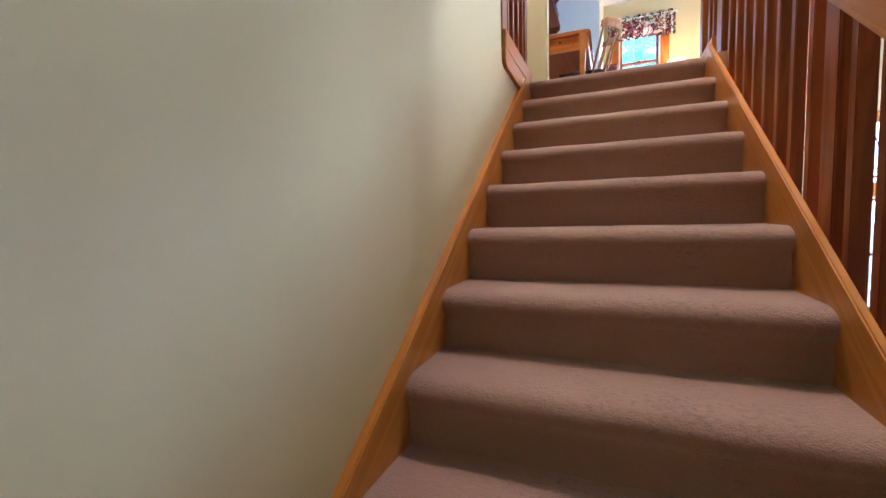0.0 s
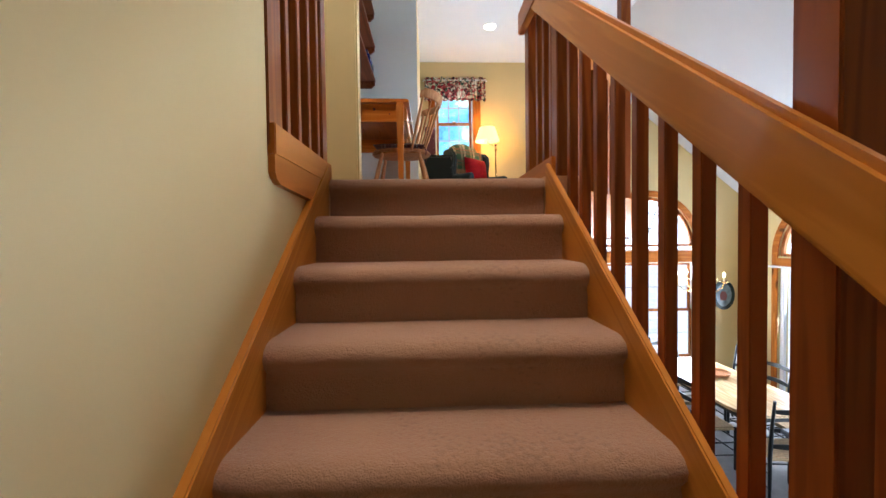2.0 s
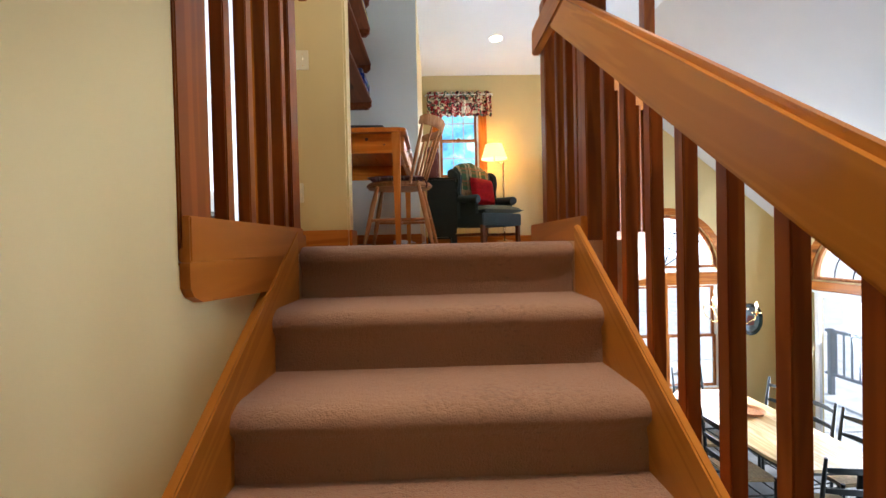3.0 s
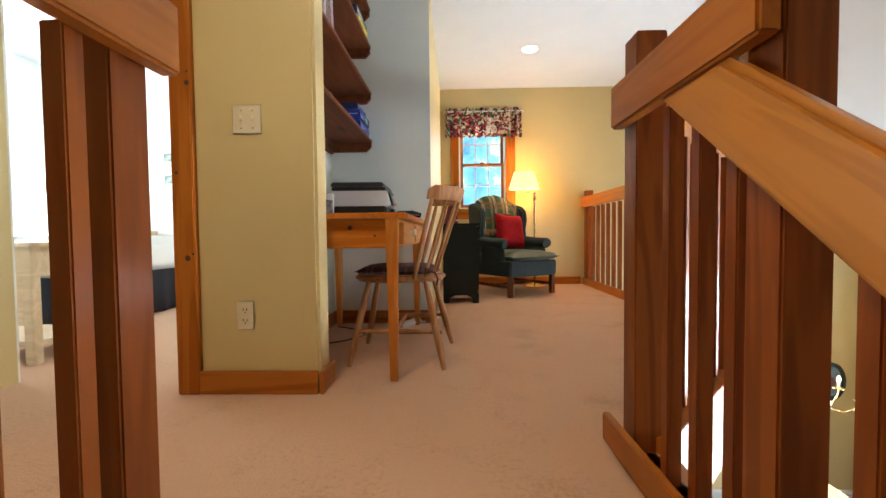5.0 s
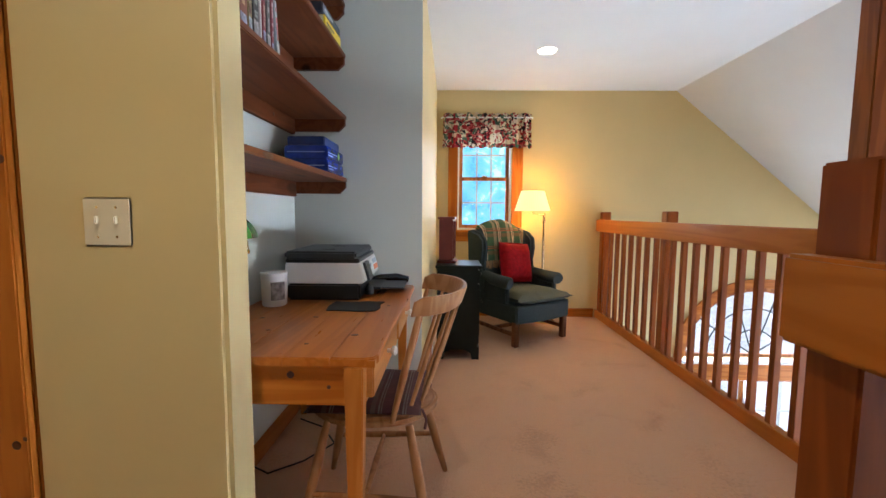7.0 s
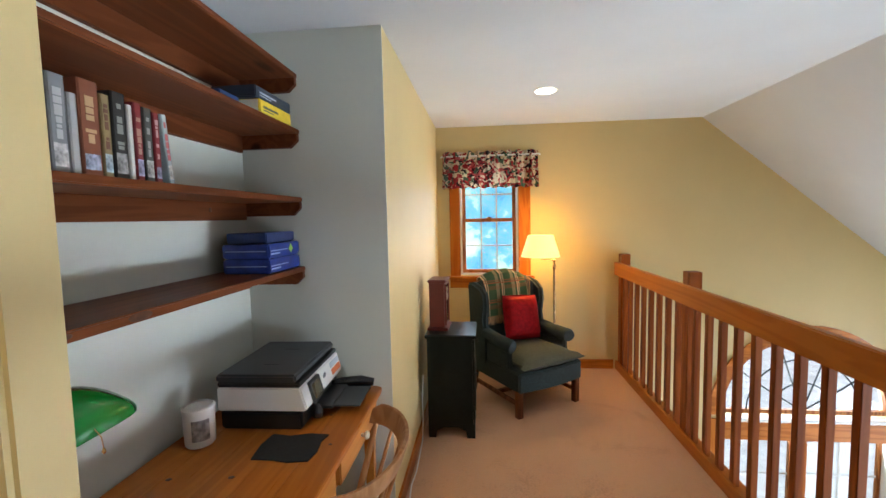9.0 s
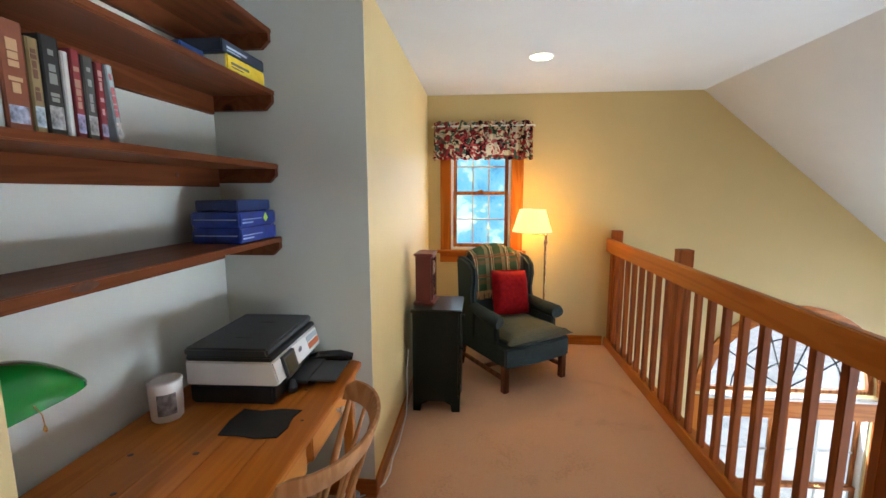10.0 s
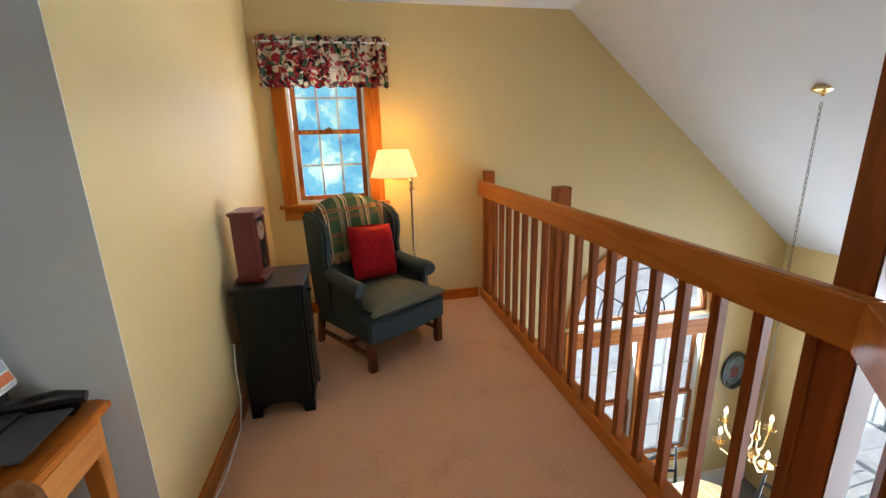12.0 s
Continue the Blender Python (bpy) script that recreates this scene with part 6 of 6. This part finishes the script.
def chandelier(x, y, ztop, zc):
    th = thing("chandelier", "brass chandelier with candle bulbs on a long chain, lit", "light", m=pose(x, y, zc))
    bm = bmesh.new()
    lathe(bm, [(0.0, 0.0), (0.065, -0.002), (0.068, -0.02), (0.045, -0.035), (0.012, -0.045), (0.008, -0.06), (0.0, -0.06)][::-1], (0, 0, ztop - zc + 0.035), 24)
    part("canopy", bm, M_BRASS, th, smooth=True)
    bm = bmesh.new()
    z = 0.20
    k_ = 0
    while z < ztop - zc - 0.05:
        pts = []
        for i in range(9):
            a = 2 * math.pi * i / 8
            u_, v_ = 0.0075 * math.cos(a), 0.021 * math.sin(a)
            pts.append((u_, 0, z + v_) if k_ % 2 else (0, u_, z + v_))
        tube(bm, pts, 0.0019, 5)
        z += 0.035
        k_ += 1
    part("chain", bm, M_CHAIN, th)
    bm = bmesh.new()
    lathe(bm, [(0.0, -0.19), (0.012, -0.18), (0.018, -0.165), (0.008, -0.15), (0.03, -0.12), (0.045, -0.08), (0.02, -0.04), (0.014, 0.02), (0.03, 0.05), (0.014, 0.09), (0.01, 0.16), (0.018, 0.17), (0.006, 0.19), (0.0, 0.20)], seg=20)
    part("stem", bm, M_BRASS, th, smooth=True)
    for i in range(5):
        a = radians(72 * i + 20)
        c, s_ = math.cos(a), math.sin(a)
        bm = bmesh.new()
        pr = [(0.02, -0.06), (0.09, -0.12), (0.17, -0.12), (0.24, -0.06), (0.26, 0.0)]
        tube(bm, [(r * c, r * s_, z) for r, z in pr], 0.0065, 8)
        lathe(bm, [(0.006, 0.0), (0.042, 0.012), (0.045, 0.018), (0.012, 0.014), (0.011, 0.02)], (0.26 * c, 0.26 * s_, 0.0), 14)
        arm = part("arm", bm, M_BRASS, th, smooth=True)
        bm = bmesh.new()
        lathe(bm, [(0.010, 0.018), (0.010, 0.075), (0.0, 0.075)], (0.26 * c, 0.26 * s_, 0), 10)
        part("candle", bm, M_CREAM, arm)
        bm = bmesh.new()
        lathe(bm, [(0.006, 0.075), (0.015, 0.092), (0.012, 0.112), (0.003, 0.135)], (0.26 * c, 0.26 * s_, 0), 10)
        part("bulb", bm, M_BULB, arm, "lit flame bulb", True)


M_BULB = emitter("flame_bulb", (1.0, 0.78, 0.45), 14.0)
chandelier(3.376, 3.304, slope(3.376), -0.86)
lamp("chandelier_glow", "POINT", pose(3.376, 3.304, -0.70), 18, (1.0, 0.72, 0.4), 0.15)
